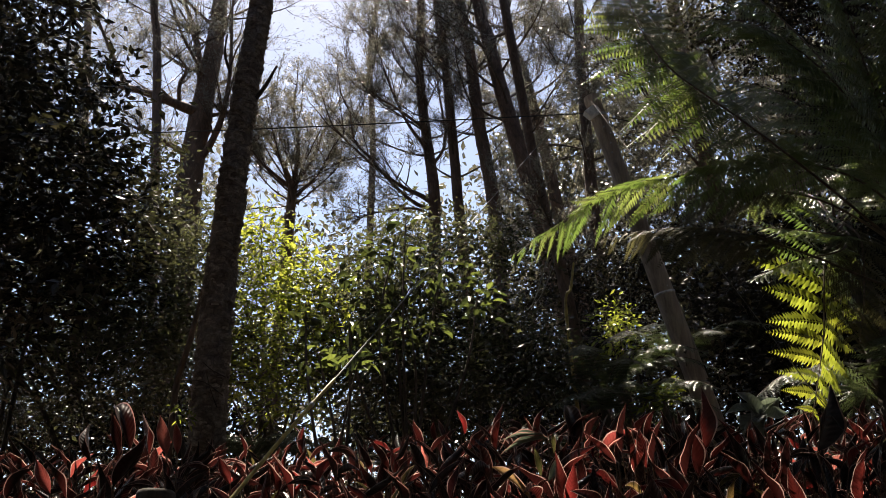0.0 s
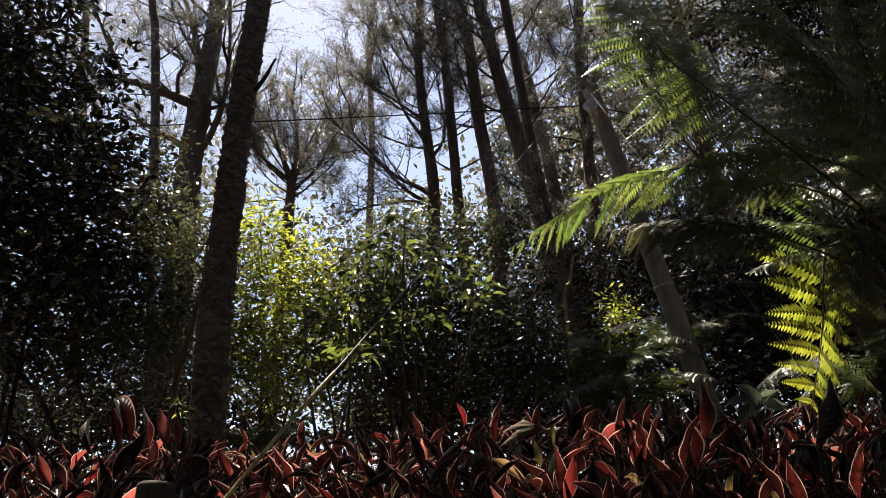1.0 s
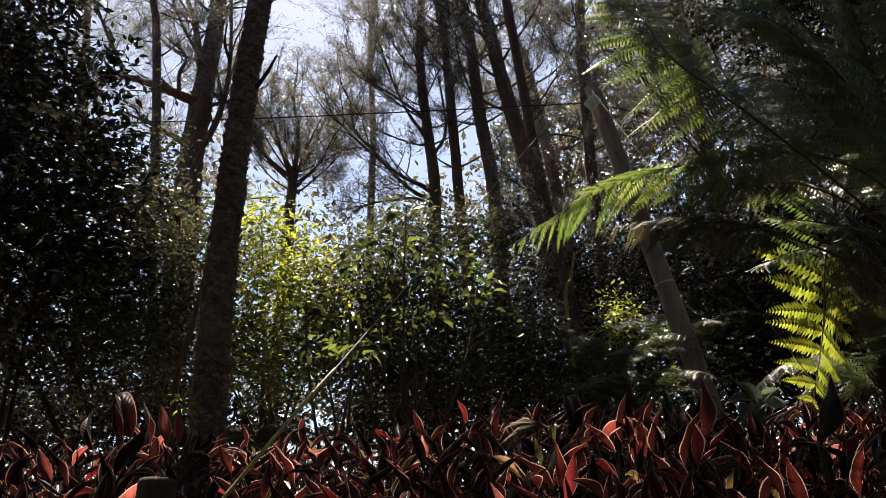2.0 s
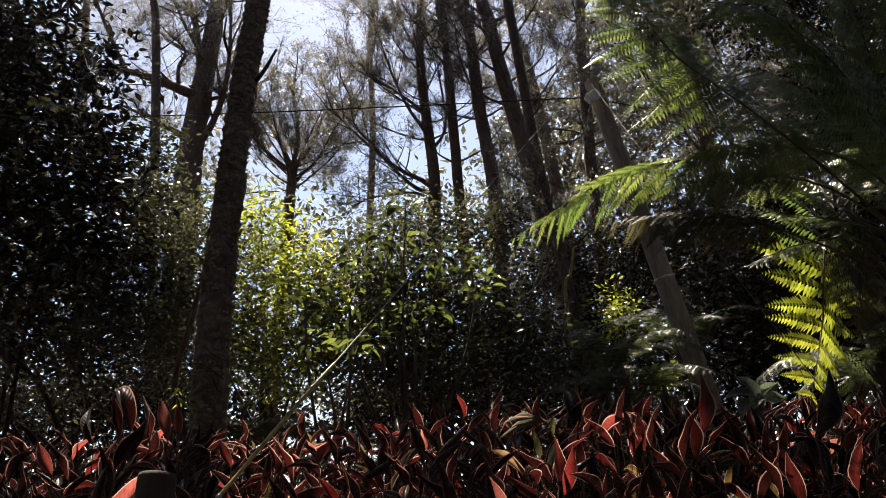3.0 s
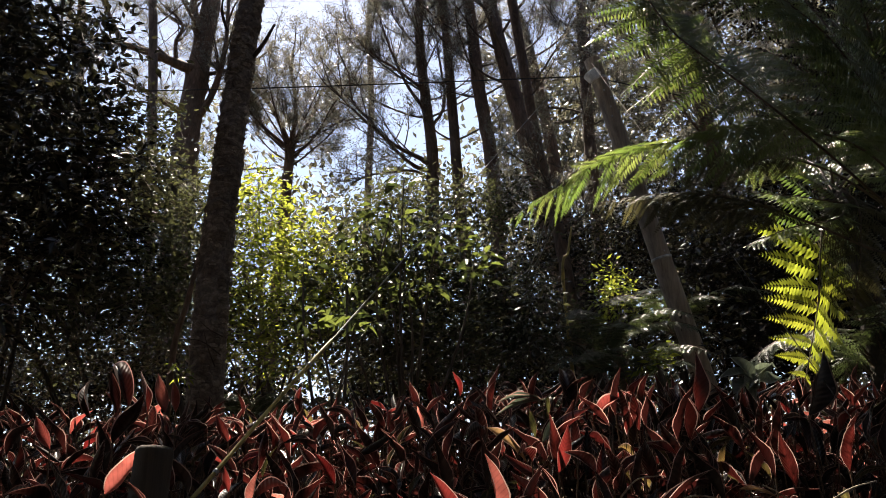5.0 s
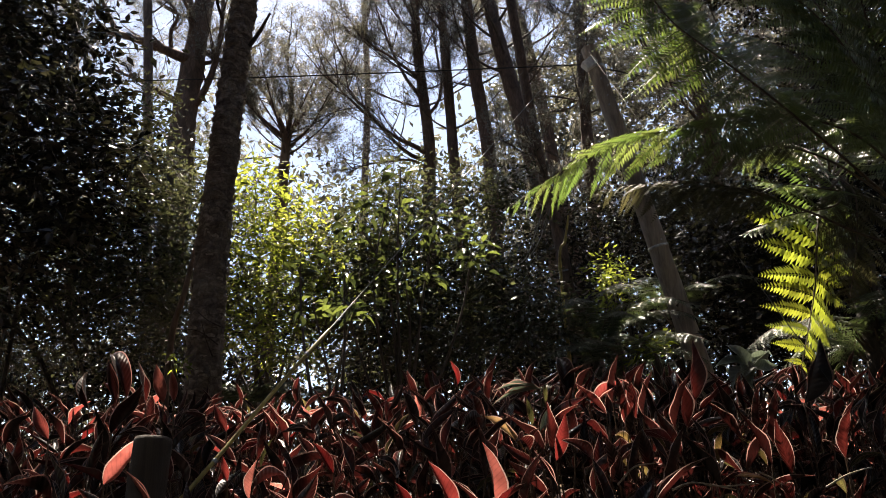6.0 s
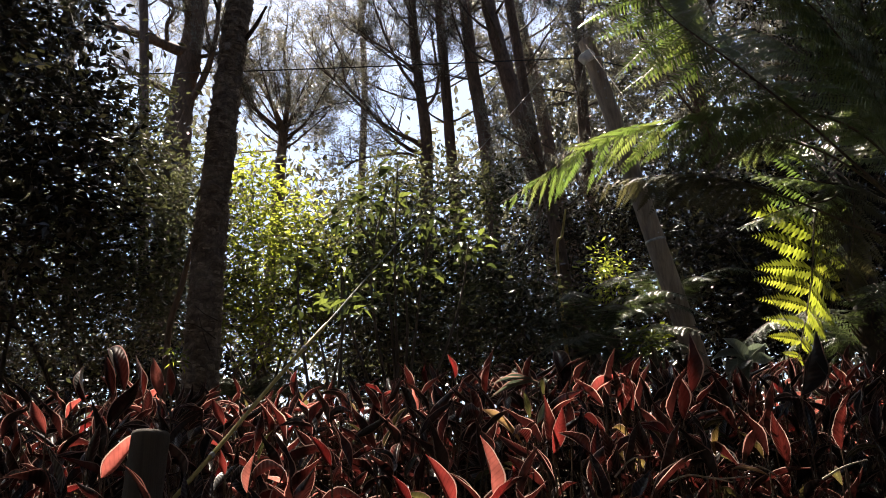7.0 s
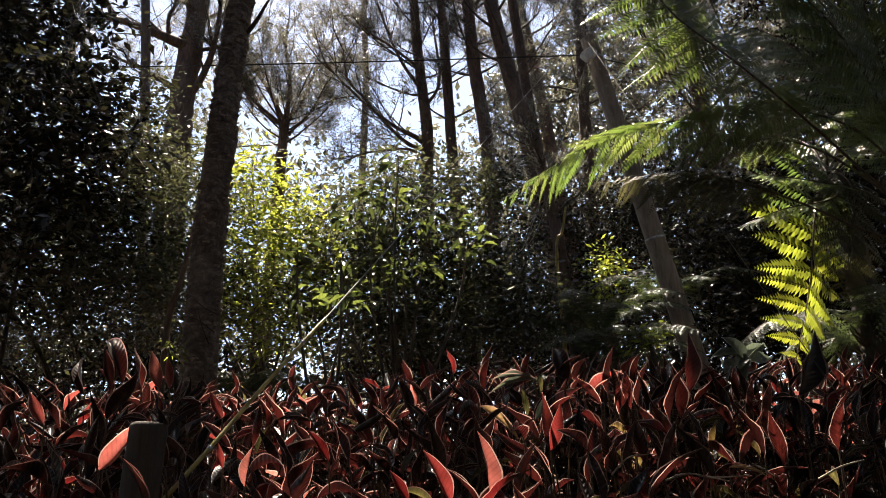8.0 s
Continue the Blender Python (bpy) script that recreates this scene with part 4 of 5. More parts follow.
def shade_tree(x, y, height, centre, radii, clumps, seed):
    """An unseen tall tree, added beside the bed so that its broad head keeps bed and ferns in shade."""
    rng = np.random.default_rng(seed)
    g = ground_at(x, y)
    ob = thing("broadleaf_tree", (x, y, g - 0.1), "unseen tall broad-leaved tree with a high spreading head, added for shade", "tree")
    line = curve_through([(x, y, g - 0.1), (x * 0.97, y, g + height * 0.55), centre], 24)
    piece("trunk", tube(line, np.linspace(0.2, 0.06, 24), 14, 0.04, rng), M_BARK_DARK, ob)
    for k in range(7):
        goal = np.array(centre) + unit(rng.normal(size=3)) * np.array(radii) * 0.8
        piece("limb", tube(curve_through([line[13 + k], (line[13 + k] + goal) / 2 + (0, 0, 0.3), goal], 10), np.linspace(0.06, 0.015, 10), 7), M_BARK_DARK, ob)
    c = np.array(centre) + unit(rng.normal(size=(clumps, 3))) * rng.uniform(0.1, 1, (clumps, 1)) ** 0.5 * radii
    q = np.repeat(c, 40, 0) + rng.normal(size=(clumps * 40, 3)) * 0.36
    q = q[(q[:, 2] - 1.5 > q[:, 1] * 0.98) & in_shade(q)]
    l = rng.uniform(0.12, 0.22, len(q))
    piece("crown", [leaves(q, rng.normal(size=q.shape) + (0, 0, -0.4), rng.normal(size=q.shape) * 0.6 + (0, 0, 1), l, l * 0.5)], M_DARK_LEAF, ob, kind="stuff", smooth=False)


shade_tree(5.6, 6.6, 10.0, (2.9, 6.9, 10.2), (2.9, 2.3, 1.6), 400, 47)
shade_tree(-5.4, 5.6, 11.5, (-1.2, 8.3, 12.0), (2.9, 2.0, 1.2), 300, 48)

# ---- utility pole with its cable and guy wires ----
POLE_TOP = np.array((2.02, 7.60, 6.91))
POLE_LOW = np.array((2.84, 8.00, 3.12))


def along_pole(u):
    return POLE_LOW + (POLE_TOP - POLE_LOW) * u


def ring_band(centre, axis, radius, height, thick, sides=28):
    a = unit(np.cross(axis, (0.3, 0.9, 0.1))); b = np.cross(unit(axis), a)
    ang = np.linspace(0, 2 * np.pi, sides, endpoint=False)
    rows = []
    for r, h in ((radius, 0), (radius + thick, 0.15 * height), (radius + thick, 0.85 * height), (radius, height)):
        rows.append(centre + unit(axis) * (h - height / 2) + (a * np.cos(ang)[:, None] + b * np.sin(ang)[:, None]) * r)
    v = np.concatenate(rows)
    i, j = np.meshgrid(np.arange(3), np.arange(sides), indexing="ij")
    p, q = i * sides + j, i * sides + (j + 1) % sides
    return [(v, np.stack([p, q, q + sides, p + sides], -1).reshape(-1, 4))]


def block(centre, ax, ay, az, size, chamfer=0.12):
    """A box with chamfered edges along its own axes."""
    bm = bmesh.new()
    bmesh.ops.create_cube(bm, size=1.0)
    bmesh.ops.scale(bm, vec=size, verts=bm.verts)
    bmesh.ops.bevel(bm, geom=list(bm.edges), offset=min(size) * chamfer, segments=2, affect="EDGES")
    v = np.array([p.co[:] for p in bm.verts])
    bm.verts.index_update()
    bmesh.ops.triangulate(bm, faces=bm.faces)
    f = np.array([[p.index for p in fc.verts] for fc in bm.faces])
    bm.free()
    return [(np.array(centre) + v @ np.array([ax, ay, az]), f)]


def utility_pole():
    rng = np.random.default_rng(3)
    axis = unit(POLE_TOP - POLE_LOW)
    foot = rooted([POLE_LOW, POLE_TOP])[0]
    pole = thing("utility_pole", tuple(float(c) for c in foot), "weathered grey-brown round wooden utility pole, leaning, held by guy wires", "utility pole")
    n = 60
    line = foot + (POLE_TOP - foot) * np.linspace(0, 1, n)[:, None]
    piece("shaft", tube(line, np.linspace(0.122, 0.09, n), 28, 0.006, rng), M_POLE, pole)
    side = unit(np.cross(axis, (0, 1, 0))); front = np.cross(side, axis)
    if front[1] > 0:
        front = -front
    piece("band", ring_band(np.array(along_pole(0.365)), axis, 0.108, 0.03, 0.006), M_STEEL, pole, "galvanised steel strap")
    for u in (0.93,):
        piece("band", ring_band(np.array(along_pole(u)), axis, 0.1, 0.035, 0.006), M_STEEL, pole)
    for u, k in ((0.885, 0.2), (0.86, -0.3), (0.83, 0.1), (0.8, 0.3), (0.63, 0.0), (0.38, -0.2)):
        c = np.array(along_pole(u)) + front * 0.096 + side * k * 0.1
        piece("bolt", tube([c - front * 0.01, c + front * 0.004, c + front * 0.014], [0.011, 0.011, 0.007], 8), M_STEEL, pole)
    box = np.array((1.95, 7.40, 6.56))
    tilt = unit((0.77, 0.1, 0.62))
    piece("junction_box", block(box, tilt, unit(np.cross((-0.62, 0, 0.77), tilt)), np.array((-0.62, 0, 0.77)), (0.17, 0.09, 0.11)), M_BOX, pole, "white plastic cable junction box", smooth=False)
    arm_from = np.array(along_pole(0.95))
    piece("bracket", tube([arm_from, (arm_from + box) / 2, box], 0.012, 6), M_STEEL, pole)
    return pole


utility_pole()


def wire(name, label, ctrl, radius, material, n=60, category="cable", sag=0.0, lay=True):
    p = curve_through(ctrl, n)
    s = np.linspace(0, 1, n)
    p[:, 2] -= sag * 4 * s * (1 - s)
    ob = new(name, mesh_of(name, tube(p, radius, 6), material))
    return tagged(ob, label, category)


HITCH = np.array(along_pole(0.93))
LEFT_END = np.array((-6.89, 9.00, 7.71))
RIGHT_END = np.array((7.92, 9.50, 6.75))
wire("overhead_cable", "thin black overhead cable strung across the wood to the pole", [LEFT_END, (LEFT_END + HITCH) / 2, HITCH + np.array([0, -0.12, -0.02])], 0.0085, M_CABLE, sag=0.02)
wire("overhead_cable", "thin black overhead cable running on from the pole", [HITCH + np.array([0.1, -0.05, -0.04]), (RIGHT_END + HITCH) / 2 + np.array([0, 0, -0.15]), RIGHT_END], 0.008, M_CABLE)
wire("drop_cable", "thin dark cable hanging slack down beside the pole", [HITCH + np.array([-0.1, -0.1, -0.03]), (1.78, 8.20, 6.06), (1.56, 8.30, 5.60), (1.25, 8.40, 4.79), (1.08, 8.40, 4.54)], 0.006, M_WIRE)
wire("drop_cable", "second thin dark cable hanging slack beside the pole", [HITCH + np.array([-0.12, -0.08, -0.06]), (1.88, 8.30, 6.19), (1.69, 8.40, 5.72), (1.40, 8.50, 4.96), (1.14, 8.50, 4.58)], 0.005, M_WIRE)


def guy_wire(head, anchor_dir_point, guard_from, label):
    """Stay wire from the pole's head to a ground anchor, with a plastic guard tube on its lower end."""
    top = np.array(head)
    low = np.array(anchor_dir_point)
    d = unit(low - top)
    end = low.copy()
    while end[2] > ground_at(end[0], end[1]) - 0.02:
        end = end + d * 0.03
    ob = thing("guy_wire", tuple(float(c) for c in end), label, "guy wire")
    piece("strand", tube(top + (end - top) * np.linspace(0, 1, 40)[:, None], 0.004 if guard_from is not None else 0.0024, 6), M_WIRE if guard_from is not None else M_WIRE_DULL, ob, "twisted steel strand")
    piece("anchor_rod", tube([end - d * 0.35, end - d * 0.1, end + d * 0.1], 0.012, 8), M_STEEL, ob)
    if guard_from is not None:
        g = np.array(guard_from)
        s = float(np.dot(g - top, d))
        a = top + d * s
        stop = end - d * 0.3
        n = 40
        line = a + (stop - a) * np.linspace(0, 1, n)[:, None]
        line = line + np.array([0, 0, 0.006]) * np.sin(np.linspace(0, 9, n))[:, None]
        piece("guard_tube", tube(line, np.r_[0.0075, np.full(n - 1, 0.0092)], 12), M_GUARD, ob, "faded yellow plastic guard tube")
        for u in (0.12, 0.45, 0.72):
            k = int(u * (n - 1))
            piece("clamp", ring_band(line[k], d, 0.0092, 0.02, 0.003, 12), M_STEEL, ob)


guy_wire((1.87, 7.55, 6.87), (-0.92, 3.20, 1.83), (-0.49, 3.87, 2.61), "steel guy wire in faded yellow guard tube down into the bed")
guy_wire(along_pole(0.975) + np.array([-0.06, -0.1, 0]), (1.89, 3.90, 2.49), None, "bare steel guy wire running down past the ferns")


# cane and dry sticks
def stick(name, label, ctrl, r, material, category="stick", nodes=0):
    p = curve_through(ctrl, 24)
    rad = np.linspace(r, r * 0.6, 24)
    if nodes:
        rad = rad * (1 + 0.25 * (np.arange(24) % nodes == 0))
    return tagged(new(name, mesh_of(name, tube(p, rad, 8), material)), label, category)


def grounded(points):
    p = [np.array(q, float) for q in points]
    foot = p[0].copy(); foot[2] = ground_at(foot[0], foot[1]) - 0.03
    return [foot] + p


stick("cane", "upright yellow cane among the dark shrubs", grounded([(1.54, 8.30, 4.46), (1.63, 8.30, 4.80), (1.70, 8.30, 5.11)]), 0.02, M_BAMBOO, nodes=4)
stick("sapling", "thin grey leaning sapling stem beside the trunk", grounded([(-2.16, 6.50, 3.29), (-2.08, 6.50, 3.73), (-2.03, 6.60, 4.24), (-1.99, 6.70, 4.74)]), 0.03, M_BARK_PINE, "sapling")


def wood_post():
    c = np.array((-0.945, 2.75, 1.935))
    g = ground_at(c[0], c[1])
    ob = thing("wooden_post", (float(c[0]) - 0.05, float(c[1]), g - 0.1), "short dark round wooden post standing among the red leaves", "post")
    rng = np.random.default_rng(8)
    p0 = np.array([c[0] - 0.06, c[1], g - 0.1])
    line = p0 + (c - p0) * np.r_[np.linspace(0, 0.97, 20), 0.985, 0.996, 1.0][:, None]
    r = np.r_[np.full(20, 0.064), 0.063, 0.058, 0.048]
    piece("shaft", tube(line, r, 26, 0.012, rng), M_POST, ob)


wood_post()

# ---- ferns ----
def pinna_mesh(name, material, pairs, width, bend, seed, fill=0.92):
    """One feather of a fern frond, 1 long along y, with its many small pointed leaflets."""
    rng = np.random.default_rng(seed)
    s = np.linspace(0.03, 0.985, pairs)
    spine = np.stack([0.03 * np.sin(s * 3), s, -bend * s ** 2], -1)
    w = width * np.clip(1.15 - s ** 1.6 * 1.05, 0.12, 1) * np.clip(s * 8 + 0.45, 0, 1)
    pts, ways, ups, ls = [], [], [], []
    for side in (-1, 1):
        a = 0.32 + rng.normal(size=pairs) * 0.05
        pts.append(spine)
        ways.append(np.stack([side * np.cos(a), np.sin(a), -0.22 + rng.normal(size=pairs) * 0.08], -1))
        ups.append(np.stack([side * 0.25 + rng.normal(size=pairs) * 0.1, np.zeros(pairs), np.ones(pairs)], -1))
        ls.append(w * rng.uniform(0.88, 1.08, pairs))
    l = np.concatenate(ls)
    lv = leaflets(np.concatenate(pts), np.concatenate(ways), np.concatenate(ups), l, np.minimum(fill / pairs, l * 0.5))
    rib = np.stack([0.03 * np.sin(np.linspace(0, 1, 9) * 3), np.linspace(0, 1, 9), -bend * np.linspace(0, 1, 9) ** 2], -1)
    return mesh_of(name, [lv] + tube(rib, np.linspace(0.008, 0.002, 9), 4, cap=False), material, smooth=False)


def pinna_set(material, seed, pairs=20, width=0.2, fill=0.92):
    return [pinna_mesh("pinna", material, pairs, width, b, seed + i, fill) for i, b in enumerate((0.04, 0.1, 0.18, 0.26))]


PINNA_GREEN = pinna_set(M_FERN, 50)
PINNA_OPEN = pinna_set(M_FERN, 55, pairs=20, width=0.14, fill=0.8)
PINNA_YELLOW = pinna_set(M_FERN_YELLOW, 60, pairs=18, width=0.23, fill=1.4)
PINNA_DRY = pinna_set(M_FERN_DRY, 70)
# undergrowth feathers use the copy with shade in its colour
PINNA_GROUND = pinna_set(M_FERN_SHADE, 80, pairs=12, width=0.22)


def frond(parent, ctrl, longest, count, meshes, rng, face=(0, -0.2, 1), droop=0.35, sweep=0.35, bare=0.14, stalk=0.011, label="", young=None):
    """A frond: its stalk is a part, each feather on it a part of the frond."""
    at = np.array(parent.location)
    line = curve_through(ctrl, 40)
    ob = new("frond", mesh_of("frond", [(v - at, f) for v, f in tube(line, np.linspace(stalk, 0.0025, 40), 6)], M_RACHIS))
    ob.parent = parent
    tagged(ob, label)
    tan = unit(np.gradient(line, axis=0))
    for k in range(count):
        s = bare + (1 - bare) * (k + 0.5) / count
        u = s * 39
        i = int(min(38, u)); f = u - i
        p = line[i] * (1 - f) + line[i + 1] * f
        t = tan[i]
        side = unit(np.cross(t, face)); upn = np.cross(side, t)
        g = (s - bare) / (1 - bare)
        size = longest * min(1.0, 0.55 + 1.8 * g) * (1 - g ** 2.6) ** 0.8 + 0.03
        for sgn in (-1, 1):
            if rng.random() < 0.03:
                continue
            sw = sweep + 0.35 * g + rng.normal() * 0.06
            y = unit(side * sgn * math.cos(sw) + t * math.sin(sw) - upn * droop * (0.5 + rng.random() * 0.6) + rng.normal(size=3) * 0.04)
            z = unit(upn - y * np.dot(upn, y) + rng.normal(size=3) * 0.08)
            z = unit(z - y * np.dot(z, y))
            x = np.cross(y, z)
            l = size * rng.uniform(0.9, 1.08)
            pool = young if young and g < 0.4 else meshes
            leaf = new("pinna", pool[rng.integers(len(pool))])
            leaf.parent = ob
            m = Matrix(((*(x * l),), (*(y * l),), (*(z * l),))).transposed().to_4x4()
            m.translation = Vector(p - at)
            leaf.matrix_basis = m
    return ob


def fern_trunk(name, label, head, foot, r, rng, stubs_n=70):
    fern = thing("tree_fern", tuple(float(c) for c in foot), label, "tree fern", "tree ferns")
    line = curve_through([foot, (foot + head) / 2 + np.array([0.05, 0, 0]), head], 40)
    piece("trunk", tube(line, np.linspace(r, r * 0.75, 40), 16, 0.08, rng), M_BARK_DARK, fern)
    stubs = []
    for k in range(stubs_n):
        i = rng.integers(6, 40)
        a = rng.uniform(0, 6.28)
        d = np.array([math.cos(a), math.sin(a), 0.8])
        stubs.extend(tube([line[i] + d * r * 0.55, line[i] + d * r * 1.1, line[i] + d * r * 1.3 + np.array([0, 0, 0.04])], [0.012, 0.009, 0.004], 5))
    piece("stub_ring", stubs, M_RACHIS, fern, "broken stubs of old fronds", kind="stuff")
    return fern


def tree_ferns():
    rng = np.random.default_rng(91)
    g, yel, dry = PINNA_GREEN, PINNA_YELLOW, PINNA_DRY
    # the larger fern, its head beyond the picture's edge
    head = np.array((3.13, 4.30, 3.05))
    foot = np.array((2.98, 4.40, 1.86)); foot[2] = ground_at(foot[0], foot[1]) - 0.1
    big = fern_trunk("tree_fern", "large tree fern with long dark arching fronds, sunlit at their tips", head, foot, 0.12, rng)
    # long frond that reaches out to the middle
    frond(big, [head, (2.92, 4.40, 3.78), (2.57, 4.50, 4.09), (2.11, 4.50, 4.08), (1.61, 4.50, 4.03), (1.14, 4.50, 3.90), (0.83, 4.45, 3.69), (0.51, 4.40, 3.47)], 0.46, 28, g, rng, face=(-0.1, 0.4, 1), droop=0.4, sweep=0.85)
    # high frond whose tip hangs by the pole's head
    frond(big, [head, (2.85, 4.38, 3.5), (2.50, 4.35, 3.92), (2.18, 4.35, 4.30), (1.93, 4.35, 4.57), (1.74, 4.35, 4.79), (1.62, 4.35, 5.04), (1.55, 4.35, 5.32), (1.53, 4.3, 5.5)], 0.68, 33, PINNA_OPEN, rng, face=(0.1, -0.95, 0.5), droop=0.16, sweep=-0.05, bare=0.3)
    # lower dim fronds, partly dry
    frond(big, [head, (2.77, 4.40, 3.17), (2.40, 4.50, 3.44), (2.02, 4.60, 3.66), (1.60, 4.65, 3.74), (1.11, 4.70, 3.70)], 0.34, 22, dry, rng, face=(0.0, 0.1, 1), droop=0.7, sweep=0.45, bare=0.45, label="drooping half-dry frond")
    frond(big, [head, (2.91, 4.60, 3.66), (2.65, 4.70, 3.94), (2.33, 4.80, 4.08), (1.93, 4.90, 4.11), (1.56, 4.95, 4.00)], 0.32, 22, dry, rng, face=(0.0, 0.1, 1), droop=0.6, sweep=0.45, bare=0.45, label="drooping half-dry frond")
    # fronds that fan up and over
    for ctrl in ([(2.87, 4.10, 3.68), (2.60, 4.00, 4.36), (2.19, 3.90, 4.74), (1.72, 3.80, 4.77)],
                 [(2.91, 4.10, 3.68), (2.75, 3.90, 4.24), (2.60, 3.70, 4.77), (2.40, 3.50, 5.13)],
                 [(2.97, 4.00, 3.62), (2.97, 3.80, 4.32), (2.88, 3.60, 4.93), (2.67, 3.40, 5.38)],
                 [(3.27, 4.80, 3.88), (3.25, 5.20, 4.74), (3.08, 5.60, 5.47), (2.76, 5.90, 5.84)],
                 [(3.47, 4.90, 3.96), (3.66, 5.30, 5.06), (3.65, 5.70, 5.96), (3.44, 6.00, 6.35)],
                 [(3.54, 4.80, 4.09), (3.97, 5.20, 5.47), (4.19, 5.60, 6.57), (4.12, 6.00, 7.25)],
                 [(3.12, 4.40, 3.96), (2.90, 4.60, 5.10), (2.57, 4.80, 5.96), (2.14, 5.00, 6.36)],
                 [(3.40, 4.20, 3.44), (3.68, 4.10, 3.64), (3.86, 4.00, 3.57)],
                 [(2.93, 4.00, 2.81), (2.76, 3.80, 2.51), (2.55, 3.70, 2.16)]):
        frond(big, [head] + ctrl, 0.48, 28, g, rng, face=(0.1, -0.6, 1), droop=0.4, bare=0.2)
    # the smaller fern, with the frond coloured yellow where the sun lights it
    head = np.array((3.33, 5.70, 4.20))
    foot = np.array((3.41, 5.80, 2.56)); foot[2] = ground_at(foot[0], foot[1]) - 0.1
    small = fern_trunk("tree_fern", "smaller tree fern with one sunlit frond coloured yellow", head, foot, 0.125, rng)
    frond(small, [head, (3.25, 5.45, 4.09), (2.99, 5.30, 3.84), (2.83, 5.20, 3.49), (2.74, 5.20, 3.15), (2.62, 5.20, 2.83), (2.51, 5.20, 2.56)], 0.56, 13, yel, rng, face=(0.45, -0.85, 0.15), droop=0.2, sweep=-0.08, bare=0.14, young=g, label="sunlit frond, its lit part coloured yellow")
    frond(small, [head, (3.25, 5.40, 4.05), (3.19, 5.20, 3.81), (3.04, 5.10, 3.38), (2.89, 5.10, 2.98)], 0.38, 16, dry, rng, face=(0.0, -0.8, 0.4), droop=0.3, bare=0.3, label="hanging dry frond")
    for ctrl in ([(3.08, 5.15, 3.85), (2.76, 5.15, 3.91), (2.35, 5.15, 3.97)], [(3.02, 5.15, 3.75), (2.63, 5.15, 3.67), (2.28, 5.15, 3.54)]):
        frond(small, [head] + ctrl, 0.2, 18, g, rng, face=(0.05, -0.55, 1), droop=0.3, bare=0.3)
    for ctrl in ([(3.39, 6.00, 4.62), (3.26, 6.30, 4.85), (2.99, 6.60, 4.79)], [(3.96, 6.10, 4.70), (4.54, 6.40, 4.90), (4.92, 6.60, 4.56)], [(3.83, 6.20, 4.82), (4.21, 6.70, 5.34), (4.39, 7.10, 5.51)]):
        frond(small, [head] + ctrl, 0.4, 22, g, rng, face=(0, 0, 1), droop=0.4)


tree_ferns()


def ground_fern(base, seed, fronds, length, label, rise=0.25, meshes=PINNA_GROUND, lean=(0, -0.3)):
    """A fern of the undergrowth, its fronds arching from a short trunk."""
    rng = np.random.default_rng(seed)
    b = np.array(base, float); b[2] = ground_at(b[0], b[1]) - 0.05
    ob = thing("fern", tuple(float(c) for c in b), label, "fern", "ferns under the trees")
    crown = b + np.array([0, 0, rise])
    piece("trunk", tube(curve_through([b, (b + crown) / 2 + np.array([0.02, 0.02, 0]), crown], 12), np.linspace(0.07, 0.045, 12), 10, 0.1, rng), M_BARK_DARK, ob)
    for k in range(fronds):
        a = k * 2 * math.pi / fronds + rng.uniform(-0.2, 0.2)
        d = np.array([math.cos(a) + lean[0], math.sin(a) + lean[1], 0])
        l = length * rng.uniform(0.8, 1.15)
        frond(ob, [crown, crown + d * l * 0.3 + np.array([0, 0, l * 0.3]), crown + d * l * 0.7 + np.array([0, 0, l * 0.35]), crown + d * l * 1.05 + np.array([0, 0, l * 0.15])], 0.26 * length, 18, meshes, rng, droop=0.25, bare=0.15, stalk=0.007)


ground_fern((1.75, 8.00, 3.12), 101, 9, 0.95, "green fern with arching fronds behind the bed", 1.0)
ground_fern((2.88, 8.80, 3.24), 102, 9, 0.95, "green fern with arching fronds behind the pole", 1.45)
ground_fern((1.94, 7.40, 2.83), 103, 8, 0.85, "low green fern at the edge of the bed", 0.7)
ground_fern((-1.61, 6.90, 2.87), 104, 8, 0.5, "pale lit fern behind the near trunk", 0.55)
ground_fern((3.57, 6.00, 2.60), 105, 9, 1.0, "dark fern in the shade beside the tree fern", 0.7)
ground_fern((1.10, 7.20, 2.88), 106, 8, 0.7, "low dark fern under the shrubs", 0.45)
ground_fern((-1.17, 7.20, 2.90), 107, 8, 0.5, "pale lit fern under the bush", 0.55)

